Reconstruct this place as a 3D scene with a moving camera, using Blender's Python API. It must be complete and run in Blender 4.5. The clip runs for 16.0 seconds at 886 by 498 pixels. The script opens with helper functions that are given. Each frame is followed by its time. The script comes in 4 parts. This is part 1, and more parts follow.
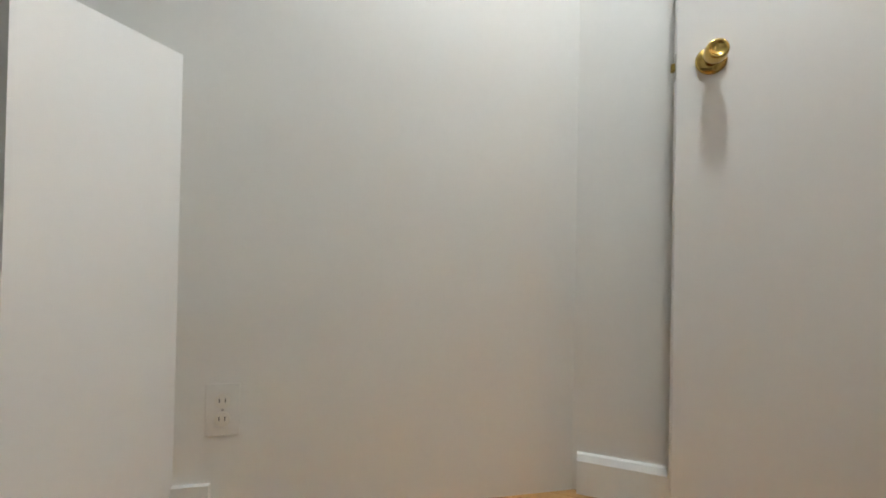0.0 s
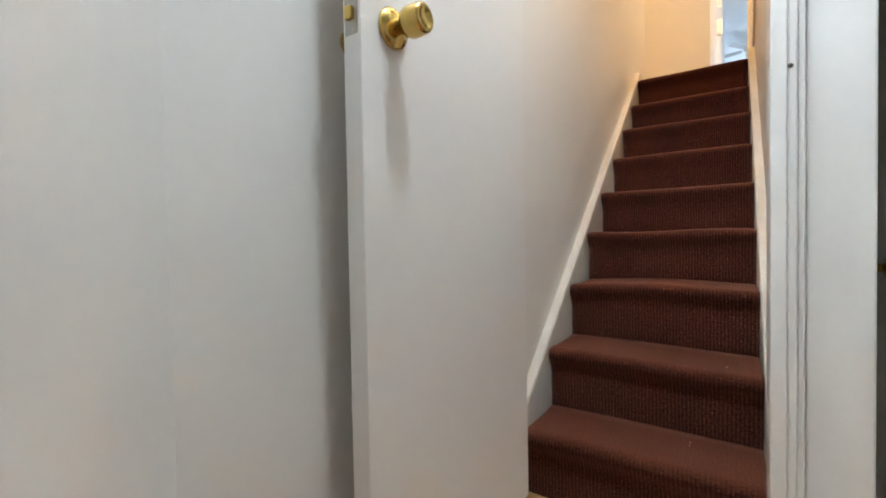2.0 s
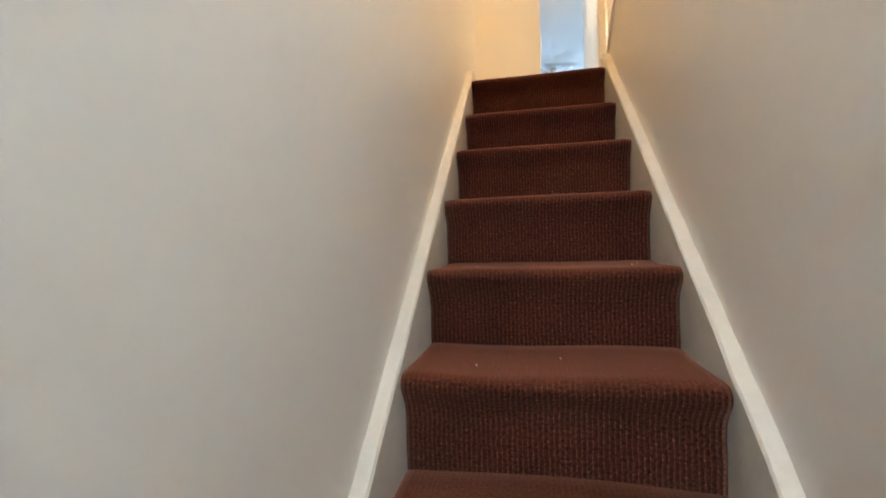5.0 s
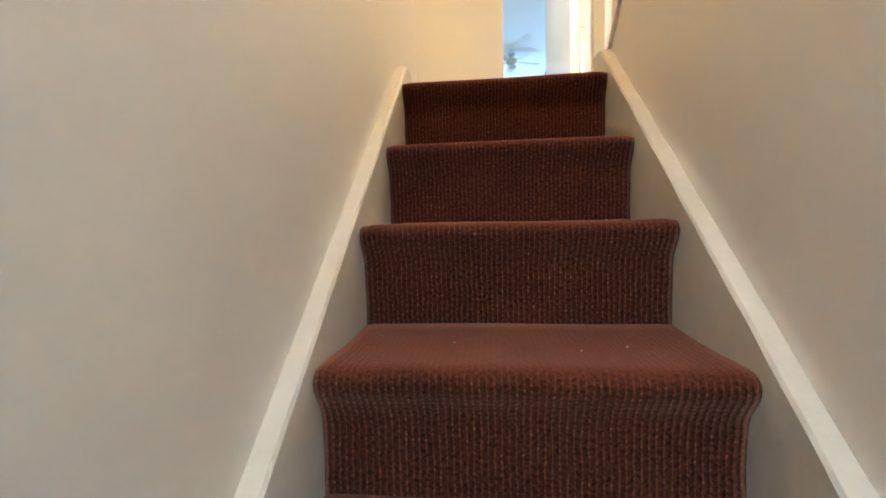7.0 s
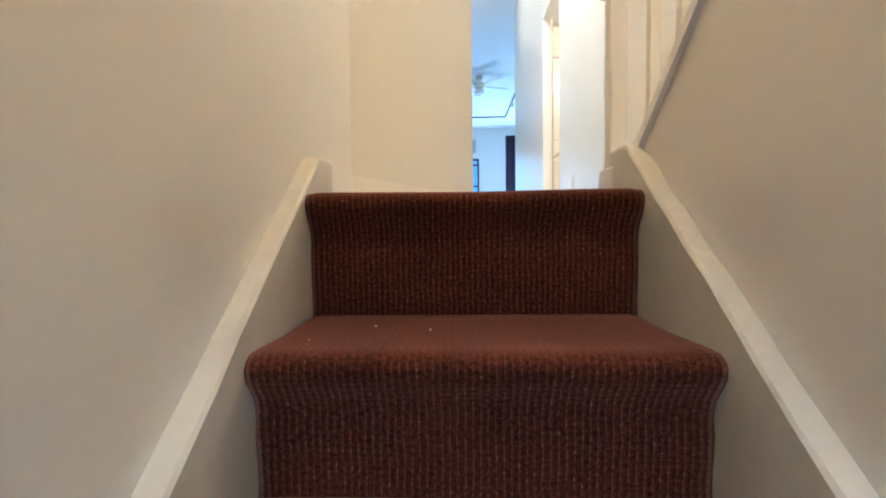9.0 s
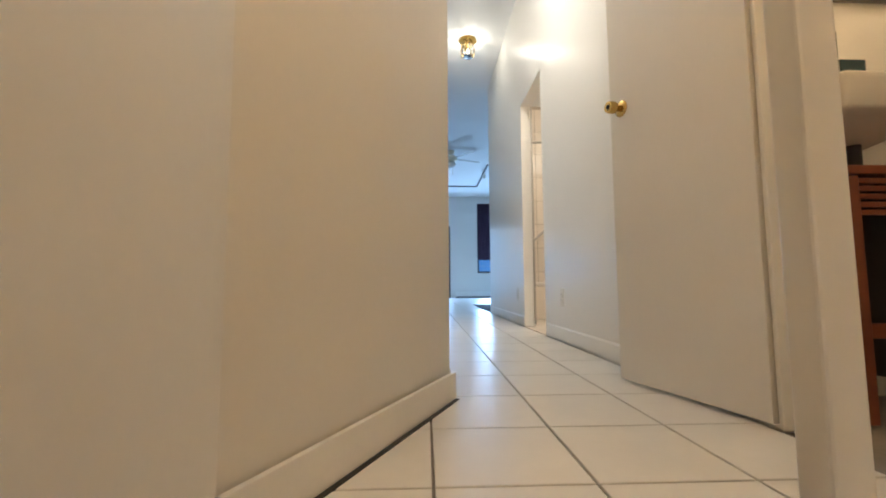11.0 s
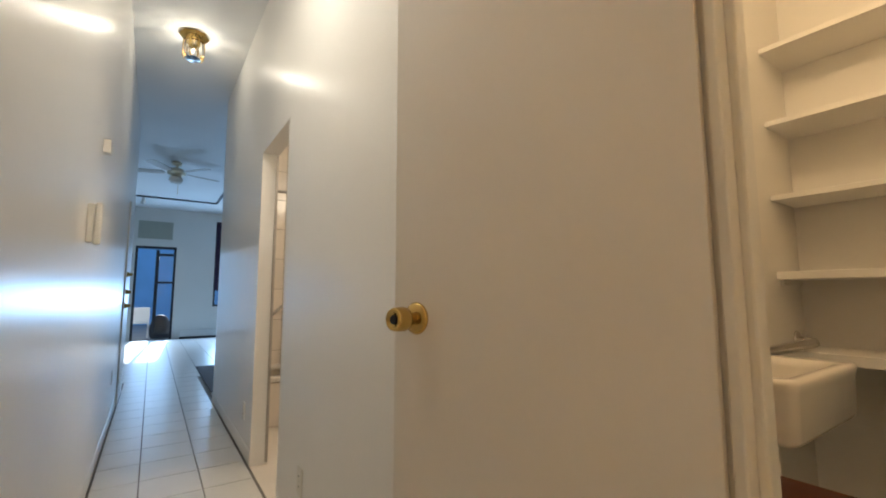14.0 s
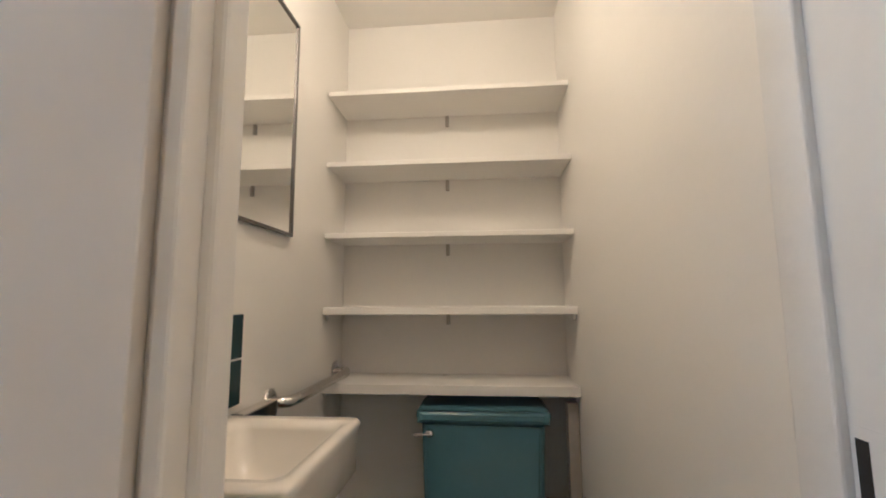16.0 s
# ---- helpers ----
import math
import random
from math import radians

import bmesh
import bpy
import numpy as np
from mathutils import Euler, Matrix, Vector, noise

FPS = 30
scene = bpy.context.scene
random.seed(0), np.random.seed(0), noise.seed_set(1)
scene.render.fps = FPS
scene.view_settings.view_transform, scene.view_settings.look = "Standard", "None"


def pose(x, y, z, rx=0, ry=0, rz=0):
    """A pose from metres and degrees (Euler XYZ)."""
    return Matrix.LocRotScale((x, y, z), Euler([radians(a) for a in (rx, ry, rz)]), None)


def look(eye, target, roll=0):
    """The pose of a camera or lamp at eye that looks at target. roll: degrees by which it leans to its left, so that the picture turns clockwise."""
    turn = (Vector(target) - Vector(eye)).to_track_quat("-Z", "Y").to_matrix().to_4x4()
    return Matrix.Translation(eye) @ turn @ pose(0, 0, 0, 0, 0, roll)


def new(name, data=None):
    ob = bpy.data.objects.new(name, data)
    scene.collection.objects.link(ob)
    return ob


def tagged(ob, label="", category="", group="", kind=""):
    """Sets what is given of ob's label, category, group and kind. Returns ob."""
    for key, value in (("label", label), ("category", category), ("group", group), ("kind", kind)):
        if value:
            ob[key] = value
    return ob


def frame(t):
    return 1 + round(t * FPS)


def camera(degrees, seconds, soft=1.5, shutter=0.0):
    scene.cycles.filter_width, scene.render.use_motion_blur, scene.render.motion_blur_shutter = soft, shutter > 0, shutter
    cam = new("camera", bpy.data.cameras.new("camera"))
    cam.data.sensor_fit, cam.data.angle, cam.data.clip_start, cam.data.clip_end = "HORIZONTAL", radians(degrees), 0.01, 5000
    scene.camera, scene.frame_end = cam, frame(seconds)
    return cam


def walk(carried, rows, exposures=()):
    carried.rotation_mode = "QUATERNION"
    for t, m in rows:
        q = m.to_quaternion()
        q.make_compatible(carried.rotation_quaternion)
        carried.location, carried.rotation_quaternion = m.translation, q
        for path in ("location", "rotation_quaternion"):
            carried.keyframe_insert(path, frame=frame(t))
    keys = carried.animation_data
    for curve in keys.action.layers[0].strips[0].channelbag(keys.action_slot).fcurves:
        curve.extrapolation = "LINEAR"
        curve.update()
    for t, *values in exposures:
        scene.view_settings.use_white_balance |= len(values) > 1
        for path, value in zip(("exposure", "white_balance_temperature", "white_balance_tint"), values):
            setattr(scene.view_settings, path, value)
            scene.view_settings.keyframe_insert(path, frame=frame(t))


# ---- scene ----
# ---- camera and walk ----
cam = camera(92.1, 16.0, soft=1.9)
PATH = [
    (0, (0.877, -2.614, -1.083), (-0.997, -3.313, -1.064), 1.1),
    (0.5, (0.663, -2.803, -1.062), (-1.336, -2.742, -1.07), 0.6),
    (1, (0.48, -2.957, -1.032), (-1.368, -2.192, -1.039), -0.1),
    (1.5, (0.314, -2.966, -1.001), (-1.182, -1.638, -1.043), -0.5),
    (2, (0.219, -2.903, -0.968), (-0.91, -1.253, -1.014), -1.0),
    (2.5, (0.137, -2.815, -0.942), (-0.704, -1.001, -0.989), -1.4),
    (3, (0.068, -2.681, -0.918), (-0.589, -0.793, -0.977), -1.7),
    (5.5, (-0.028, -1.721, -0.607), (-0.401, 0.244, -0.662), -1.7),
    (6, (-0.017, -1.567, -0.523), (-0.325, 0.408, -0.589), -1.6),
    (6.5, (-0.028, -1.363, -0.483), (-0.292, 0.62, -0.545), -1.5),
    (7, (-0.04, -1.209, -0.388), (-0.261, 0.774, -0.527), -1.5),
    (7.5, (-0.025, -1.08, -0.321), (-0.202, 0.878, -0.689), -1.5),
    (8, (-0.009, -0.957, -0.235), (-0.142, 0.964, -0.774), -1.6),
    (8.5, (-0.01, -0.847, -0.166), (-0.112, 1.112, -0.557), -1.3),
    (9, (-0.028, -0.702, -0.067), (-0.09, 1.295, -0.15), -0.7),
    (9.5, (-0.012, -0.564, 0.013), (-0.045, 1.432, 0.122), -1.2),
    (10, (-0.029, -0.449, 0.116), (-0.029, 1.544, 0.277), -0.9),
    (12.5, (0.037, 0.352, 0.774), (0.376, 2.314, 0.956), -0.5),
    (13, (0.137, 0.494, 0.903), (0.647, 2.419, 1.089), -0.6),
    (13.4, (0.198, 0.572, 0.983), (0.922, 2.426, 1.176), -0.4),
    (14, (0.296, 0.677, 1.095), (1.411, 2.324, 1.304), -0.1),
    (14.5, (0.42, 0.678, 1.176), (1.851, 2.058, 1.393), -0.2),
    (15, (0.522, 0.689, 1.198), (2.217, 1.727, 1.418), -0.1),
    (15.5, (0.573, 0.689, 1.2), (2.458, 1.32, 1.424), -0.2),
    (16, (0.58, 0.686, 1.194), (2.558, 0.864, 1.429), -0.3),
]
walk(cam, [(t, look(eye, target, roll)) for t, eye, target, roll in PATH],
     exposures=[(0, 1.28, 6650, 11), (1, 1.4, 6450, 11), (2, 1.5, 6250, 12), (3, 1.5, 6150, 10), (5.5, 1.58, 6000, 7), (7.4, 1.78, 5400, 1), (8, 2.2, 5300, -1), (8.5, 1.92, 5100, 0), (9, 1.46, 4720, 2),
                (10, 0.93, 5000, 5), (12.5, 0.02, 5120, 3), (13, 0.06, 4980, 2), (14, -0.15, 5330, 5), (14.6, -0.15, 5400, 5), (15, -0.02, 5000, 6), (15.5, 0.2, 4170, 7), (16, 0.18, 4140, 8)])

# ---- world, sun and lamps ----
ELEV, SUN_YAW = 28.0, 4.0
world = bpy.data.worlds.new("sky")
scene.world = world
world.use_nodes = True
wn = world.node_tree.nodes
sky = wn.new("ShaderNodeTexSky")
sky.sky_type, sky.sun_disc = "NISHITA", False
sky.sun_elevation, sky.sun_rotation = radians(ELEV), radians(SUN_YAW)
wn["Background"].inputs["Strength"].default_value = 0.15
world.node_tree.links.new(sky.outputs["Color"], wn["Background"].inputs["Color"])


def lamp(name, kind, m, energy, color, size=0.1, size_y=None):
    data = bpy.data.lights.new(name, kind)
    data.energy, data.color = energy, color
    if kind == "AREA":
        data.shape, data.size, data.size_y = "RECTANGLE", size, size_y or size
    elif kind == "SUN":
        data.angle = radians(size)
    else:
        data.shadow_soft_size = size
    ob = new(name, data)
    ob.matrix_world = m
    return ob


sun_dir = Vector((math.sin(radians(SUN_YAW)) * math.cos(radians(ELEV)), math.cos(radians(SUN_YAW)) * math.cos(radians(ELEV)), math.sin(radians(ELEV))))
lamp("sun", "SUN", look(sun_dir * 40, (0, 0, 0)), 5.0, (1.0, 0.95, 0.88), 0.5)
WARM = (1.0, 0.53, 0.21)
lamp("basement_bulb", "POINT", pose(0.18, -2.45, 0.50), 17, (0.84, 0.94, 1.0), 0.06)
lamp("hall_bulb", "POINT", pose(0.461, 4.556, 3.07), 5.0, (1.0, 0.80, 0.55), 0.012)
# added warm fill over the stair, from an unseen pendant
lamp("landing_fill", "POINT", pose(0.0, -0.75, 1.95), 17, (1.0, 0.53, 0.168), 0.06)
# added fill that brightens the near hall walls, its source out of view
lamp("near_hall_fill", "POINT", pose(0.46, 2.20, 2.80), 27, (1.0, 0.80, 0.58), 0.06)
lamp("toilet_bulb", "POINT", pose(1.36, 0.92, 2.16), 9.2, (1.0, 0.60, 0.265), 0.06)
lamp("door_daylight", "AREA", look((0.34, 13.12, 1.15), (0.34, 5.0, 0.6)), 22, (0.50, 0.72, 1.0), 0.75, 2.1)
lamp("window_daylight", "AREA", look((2.05, 13.1, 1.0), (1.6, 5.0, 0.9)), 62, (0.50, 0.72, 1.0), 0.85, 0.40)

# ---- materials ----


def material(name, base, rough=0.6, metal=0.0, grain=0.0, grain_scale=60.0, stain=0.0, stain_scale=2.5, bump=0.0, bump_scale=80.0, spec=0.5, per_object=0.0, uneven=0.16):
    m = bpy.data.materials.new(name)
    m.use_nodes = True
    nt = m.node_tree
    n, l = nt.nodes, nt.links
    b = n["Principled BSDF"]
    b.inputs["Roughness"].default_value, b.inputs["Metallic"].default_value = rough, metal
    b.inputs["Specular IOR Level"].default_value = spec
    co = n.new("ShaderNodeTexCoord")
    geo = n.new("ShaderNodeNewGeometry")
    where = geo.outputs["Position"]
    val = None

    def noise_tex(scale, detail):
        t = n.new("ShaderNodeTexNoise")
        t.inputs["Scale"].default_value, t.inputs["Detail"].default_value = scale, detail
        l.new(where, t.inputs["Vector"])
        return t.outputs["Fac"]

    mix = n.new("ShaderNodeHueSaturation")
    mix.inputs["Color"].default_value = (*base, 1)
    total = n.new("ShaderNodeMath")
    total.operation = "ADD"
    total.inputs[0].default_value, total.inputs[1].default_value = 1.0, 0.0
    last = total
    for amount, scale, detail in ((grain, grain_scale, 2.0), (stain, stain_scale, 5.0)):
        if amount:
            mm = n.new("ShaderNodeMath")
            mm.operation = "MULTIPLY_ADD"
            l.new(noise_tex(scale, detail), mm.inputs[0])
            mm.inputs[1].default_value = 2 * amount
            mm.inputs[2].default_value = -amount
            ad = n.new("ShaderNodeMath")
            ad.operation = "ADD"
            l.new(last.outputs[0], ad.inputs[0])
            l.new(mm.outputs[0], ad.inputs[1])
            last = ad
    if per_object:
        oi = n.new("ShaderNodeObjectInfo")
        mm = n.new("ShaderNodeMath")
        mm.operation = "MULTIPLY_ADD"
        l.new(oi.outputs["Random"], mm.inputs[0])
        mm.inputs[1].default_value, mm.inputs[2].default_value = 2 * per_object, -per_object
        ad = n.new("ShaderNodeMath")
        ad.operation = "ADD"
        l.new(last.outputs[0], ad.inputs[0])
        l.new(mm.outputs[0], ad.inputs[1])
        last = ad
    l.new(last.outputs[0], mix.inputs["Value"])
    l.new(mix.outputs["Color"], b.inputs["Base Color"])
    if stain:
        rr = n.new("ShaderNodeMath")
        rr.operation = "MULTIPLY_ADD"
        l.new(noise_tex(stain_scale * 2.3, 3.0), rr.inputs[0])
        rr.inputs[1].default_value, rr.inputs[2].default_value = uneven, rough - uneven / 2
        l.new(rr.outputs[0], b.inputs["Roughness"])
    if bump:
        bp = n.new("ShaderNodeBump")
        bp.inputs["Strength"].default_value, bp.inputs["Distance"].default_value = min(1.0, bump), 0.002
        l.new(noise_tex(bump_scale, 3.0), bp.inputs["Height"])
        l.new(bp.outputs["Normal"], b.inputs["Normal"])
    return m


PAINT = material("wall_paint", (0.74, 0.72, 0.68), 0.42, grain=0.015, stain=0.03, stain_scale=1.6, bump=0.22, bump_scale=55)
GLOSS = material("hall_gloss_paint", (0.81, 0.79, 0.75), 0.30, grain=0.012, stain=0.03, stain_scale=1.8, bump=0.10, bump_scale=9, uneven=0.02)
CREAM = material("cream_closet_paint", (0.86, 0.84, 0.79), 0.5, grain=0.012, stain=0.025, stain_scale=2.0, bump=0.2, bump_scale=50)
CEIL = material("ceiling_paint", (0.80, 0.80, 0.79), 0.7, grain=0.01, stain=0.02, bump=0.2)
DOORP = material("door_paint", (0.76, 0.74, 0.71), 0.38, grain=0.012, stain=0.03, stain_scale=2.2, bump=0.15, bump_scale=30)
TRIM = material("trim_paint", (0.80, 0.79, 0.76), 0.32, grain=0.02, stain=0.06, stain_scale=6, bump=0.5, bump_scale=40)
BRASS = material("brass", (0.56, 0.39, 0.12), 0.15, 1.0, stain=0.12, stain_scale=25)
STRINGER = material("worn_stringer_paint", (0.60, 0.585, 0.535), 0.4, grain=0.05, grain_scale=60, stain=0.14, stain_scale=9, bump=0.9, bump_scale=28)
PALEBRASS = material("pale_brass", (0.80, 0.72, 0.55), 0.3, 1.0, stain=0.1, stain_scale=20)
STEEL = material("chrome", (0.72, 0.70, 0.67), 0.14, 1.0, stain=0.06, stain_scale=18)
DULLSTEEL = material("dull_steel", (0.45, 0.43, 0.40), 0.4, 1.0, stain=0.1, stain_scale=20)
DARKSTEEL = material("dark_steel", (0.20, 0.19, 0.18), 0.45, 1.0, stain=0.1, stain_scale=20)
DARK = material("dark_hole", (0.02, 0.02, 0.02), 0.7)
TILE = material("floor_tile", (0.69, 0.665, 0.615), 0.32, grain=0.02, grain_scale=25, stain=0.05, stain_scale=7, bump=0.08, bump_scale=14, per_object=0.03, uneven=0.02)
GROUT = material("grout", (0.22, 0.20, 0.18), 0.85, grain=0.15, stain=0.2, stain_scale=9, bump=0.4)
WOODFLOOR = material("wood_floor", (0.45, 0.25, 0.095), 0.35, grain=0.12, grain_scale=40, stain=0.15, stain_scale=6, bump=0.15, per_object=0.08)
PORCELAIN = material("white_porcelain", (0.78, 0.74, 0.67), 0.16, grain=0.01, stain=0.03, stain_scale=8)
TEAL = material("teal_glazed_ceramic", (0.101, 0.209, 0.270), 0.16, grain=0.03, stain=0.08, stain_scale=9)
TEALTILE = material("teal_tile", (0.028, 0.058, 0.072), 0.14, stain=0.1, stain_scale=12, per_object=0.1)
CHERRY = material("red_brown_wood", (0.20, 0.055, 0.022), 0.35, grain=0.2, grain_scale=30, stain=0.2, stain_scale=9, bump=0.2)
PLASTIC = material("ivory_plastic", (0.74, 0.71, 0.64), 0.4, stain=0.03, stain_scale=20)
PINK = material("strip_pink", (0.60, 0.16, 0.25), 0.5, grain=0.03, stain=0.08)
BEIGE = material("bathroom_tile", (0.78, 0.71, 0.62), 0.22, grain=0.02, stain=0.05, stain_scale=5, per_object=0.04)
BLACK = material("black_paint", (0.025, 0.025, 0.03), 0.5, grain=0.1, stain=0.2)
CURTAIN = material("dark_purple_curtain", (0.035, 0.018, 0.045), 0.85, grain=0.15, stain=0.2, bump=0.5)
RUG = material("dark_rug", (0.09, 0.08, 0.08), 0.9, grain=0.2, stain=0.2, bump=0.6)
FANWOOD = material("fan_blade_wood", (0.42, 0.38, 0.33), 0.45, grain=0.1, stain=0.12)
GREYGREEN = material("grille_enamel", (0.42, 0.43, 0.36), 0.5, grain=0.04, stain=0.08)
CONCRETE = material("yard_concrete", (0.38, 0.37, 0.35), 0.9, grain=0.12, stain=0.25, stain_scale=1.2, bump=0.4)
# the blue of shaded skylight is put into this wall's base colour
YARDWALL = material("yard_wall_skylight_blue", (0.20, 0.42, 0.78), 0.8, grain=0.06, stain=0.15, stain_scale=1.5, bump=0.3)


def glass_material(name, rough=0.0, tint=(1, 1, 1)):
    m = bpy.data.materials.new(name)
    m.use_nodes = True
    b = m.node_tree.nodes["Principled BSDF"]
    b.inputs["Base Color"].default_value = (*tint, 1)
    b.inputs["Roughness"].default_value = rough
    b.inputs["Transmission Weight"].default_value = 1.0
    b.inputs["IOR"].default_value = 1.45
    return m


GLASS = glass_material("clear_glass")
MIRROR = material("mirror_silver", (0.86, 0.86, 0.84), 0.02, 1.0)


def glow(name, color, strength):
    m = bpy.data.materials.new(name)
    m.use_nodes = True
    b = m.node_tree.nodes["Principled BSDF"]
    b.inputs["Emission Color"].default_value = (*color, 1)
    b.inputs["Emission Strength"].default_value = strength
    return m


BULB = glow("lit_bulb", (1.0, 0.80, 0.55), 5)


def carpet_material():
    """Ribbed loop-pile carpet: ribs run up and down the stair (uv x in metres across, uv y along the pile)."""
    m = bpy.data.materials.new("ribbed_maroon_carpet")
    m.use_nodes = True
    nt = m.node_tree
    n, l = nt.nodes, nt.links
    b = n["Principled BSDF"]
    b.inputs["Roughness"].default_value = 0.95
    b.inputs["Specular IOR Level"].default_value = 0.15
    b.inputs["Sheen Weight"].default_value = 0.25
    b.inputs["Sheen Roughness"].default_value = 0.5
    b.inputs["Sheen Tint"].default_value = (0.9, 0.45, 0.3, 1)
    uv = n.new("ShaderNodeUVMap")
    sep = n.new("ShaderNodeSeparateXYZ")
    wob = n.new("ShaderNodeTexNoise")
    wob.inputs["Scale"].default_value = 22
    l.new(uv.outputs["UV"], sep.inputs[0])
    l.new(uv.outputs["UV"], wob.inputs["Vector"])

    def math_node(op, a, c=None, third=None):
        q = n.new("ShaderNodeMath")
        q.operation = op
        for k, v in enumerate((a, c, third)):
            if v is None:
                continue
            if isinstance(v, (int, float)):
                q.inputs[k].default_value = v
            else:
                l.new(v, q.inputs[k])
        return q.outputs[0]

    def wave(axis, period, jitter):
        ph = math_node("MULTIPLY_ADD", sep.outputs[axis], 2 * math.pi / period, math_node("MULTIPLY", wob.outputs["Fac"], jitter))
        return math_node("MULTIPLY_ADD", math_node("SINE", ph), 0.5, 0.5)

    rib = wave("X", 0.0094, 4.0)
    loop = wave("Y", 0.0088, 9.0)
    thin = math_node("MULTIPLY", math_node("POWER", rib, 7.0), math_node("MULTIPLY_ADD", loop, 0.42, 0.58))
    patchy = n.new("ShaderNodeTexNoise")
    patchy.inputs["Scale"].default_value, patchy.inputs["Detail"].default_value = 85, 4
    l.new(uv.outputs["UV"], patchy.inputs["Vector"])
    speck = n.new("ShaderNodeTexNoise")
    speck.inputs["Scale"].default_value, speck.inputs["Detail"].default_value = 170, 1
    l.new(uv.outputs["UV"], speck.inputs["Vector"])
    thin = math_node("MULTIPLY", thin, math_node("MULTIPLY_ADD", patchy.outputs["Fac"], 2.6, -0.45))
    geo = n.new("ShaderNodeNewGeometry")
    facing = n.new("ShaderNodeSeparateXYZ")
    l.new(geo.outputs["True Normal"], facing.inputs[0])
    riser_mask = math_node("MULTIPLY_ADD", math_node("MAXIMUM", facing.outputs["Z"], 0.0), -0.72, 1.0)     # treads are worn flat, risers keep their ribs; up-facing treads also get a lighter tone
    thin = math_node("MULTIPLY", thin, riser_mask)
    height = math_node("MULTIPLY", math_node("MULTIPLY", rib, math_node("MULTIPLY_ADD", loop, 0.4, 0.6)), riser_mask)
    fine = n.new("ShaderNodeTexNoise")
    fine.inputs["Scale"].default_value, fine.inputs["Detail"].default_value = 380, 3
    l.new(uv.outputs["UV"], fine.inputs["Vector"])
    height2 = math_node("MULTIPLY_ADD", fine.outputs["Fac"], 0.6, height)
    bp = n.new("ShaderNodeBump")
    bp.inputs["Strength"].default_value, bp.inputs["Distance"].default_value = 0.5, 0.003
    l.new(height2, bp.inputs["Height"])
    l.new(bp.outputs["Normal"], b.inputs["Normal"])
    worn = n.new("ShaderNodeTexNoise")
    worn.inputs["Scale"].default_value, worn.inputs["Detail"].default_value = 7, 5
    l.new(uv.outputs["UV"], worn.inputs["Vector"])
    ramp = n.new("ShaderNodeValToRGB")
    ramp.color_ramp.elements[0].color = (0.010, 0.0017, 0.0013, 1)
    ramp.color_ramp.elements[1].color = (0.165, 0.046, 0.023, 1)
    ramp.color_ramp.elements[0].position, ramp.color_ramp.elements[1].position = 0.43, 0.93
    fleck = ramp.color_ramp.elements.new(1.0)
    fleck.color = (0.30, 0.125, 0.085, 1)
    # the last term makes up-facing treads lighter in colour than the risers
    tone = math_node("ADD", math_node("MULTIPLY_ADD", thin, 0.35, math_node("MULTIPLY_ADD", speck.outputs["Fac"], 0.45, math_node("MULTIPLY", fine.outputs["Fac"], 0.45))), math_node("MULTIPLY_ADD", worn.outputs["Fac"], 0.15, math_node("MULTIPLY_ADD", riser_mask, -0.14, 0.155)))
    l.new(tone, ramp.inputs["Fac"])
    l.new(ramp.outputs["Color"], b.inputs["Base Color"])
    return m


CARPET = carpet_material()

# ---- helpers of this scene ----


def mesh_of(bm, name, mat, smooth=False):
    me = bpy.data.meshes.new(name)
    bm.normal_update()
    bm.to_mesh(me)
    bm.free()
    for mm in (mat if isinstance(mat, (list, tuple)) else [mat]):
        me.materials.append(mm)
    if smooth:
        for p in me.polygons:
            p.use_smooth = True
    return me


def part(name, bm, mat, parent=None, label="", smooth=False):
    ob = new(name, mesh_of(bm, name, mat, smooth))
    if parent is not None:
        ob.parent = parent
    if label:
        ob["label"] = label
    return ob


def thing(name, m, label, category, group="", kind=""):
    ob = new(name)
    ob.matrix_world = m
    ob.empty_display_size = 0.1
    return tagged(ob, label, category, group, kind)


def box(bm, lo, hi, bevel=0.0, m=None):
    lo, hi = Vector(lo), Vector(hi)
    res = bmesh.ops.create_cube(bm, size=1.0)
    vs = res["verts"]
    for v in vs:
        v.co = Vector([(lo[k] + hi[k]) / 2 + v.co[k] * (hi[k] - lo[k]) for k in range(3)])
    if bevel:
        es = list({e for v in vs for e in v.link_edges})
        out = bmesh.ops.bevel(bm, geom=es, offset=bevel, segments=2, affect="EDGES", profile=0.5)
        vs = list({v for f in out["faces"] for v in f.verts} | {v for v in vs if v.is_valid})
    if m is not None:
        bmesh.ops.transform(bm, matrix=m, verts=[v for v in vs if v.is_valid])
    return bm


def boxed(lo, hi, bevel=0.0):
    return box(bmesh.new(), lo, hi, bevel)


def lathe(bm, profile, steps=24, m=Matrix()):
    """Turn (radius, height) pairs round z."""
    rings = []
    for r, z in profile:
        rings.append([bm.verts.new(m @ Vector((max(r, 1e-5) * math.cos(2 * math.pi * k / steps), max(r, 1e-5) * math.sin(2 * math.pi * k / steps), z))) for k in range(steps)])
    for a, b in zip(rings, rings[1:]):
        for k in range(steps):
            bm.faces.new((a[k], a[(k + 1) % steps], b[(k + 1) % steps], b[k]))
    bm.faces.new(list(reversed(rings[0])))
    bm.faces.new(rings[-1])
    return bm


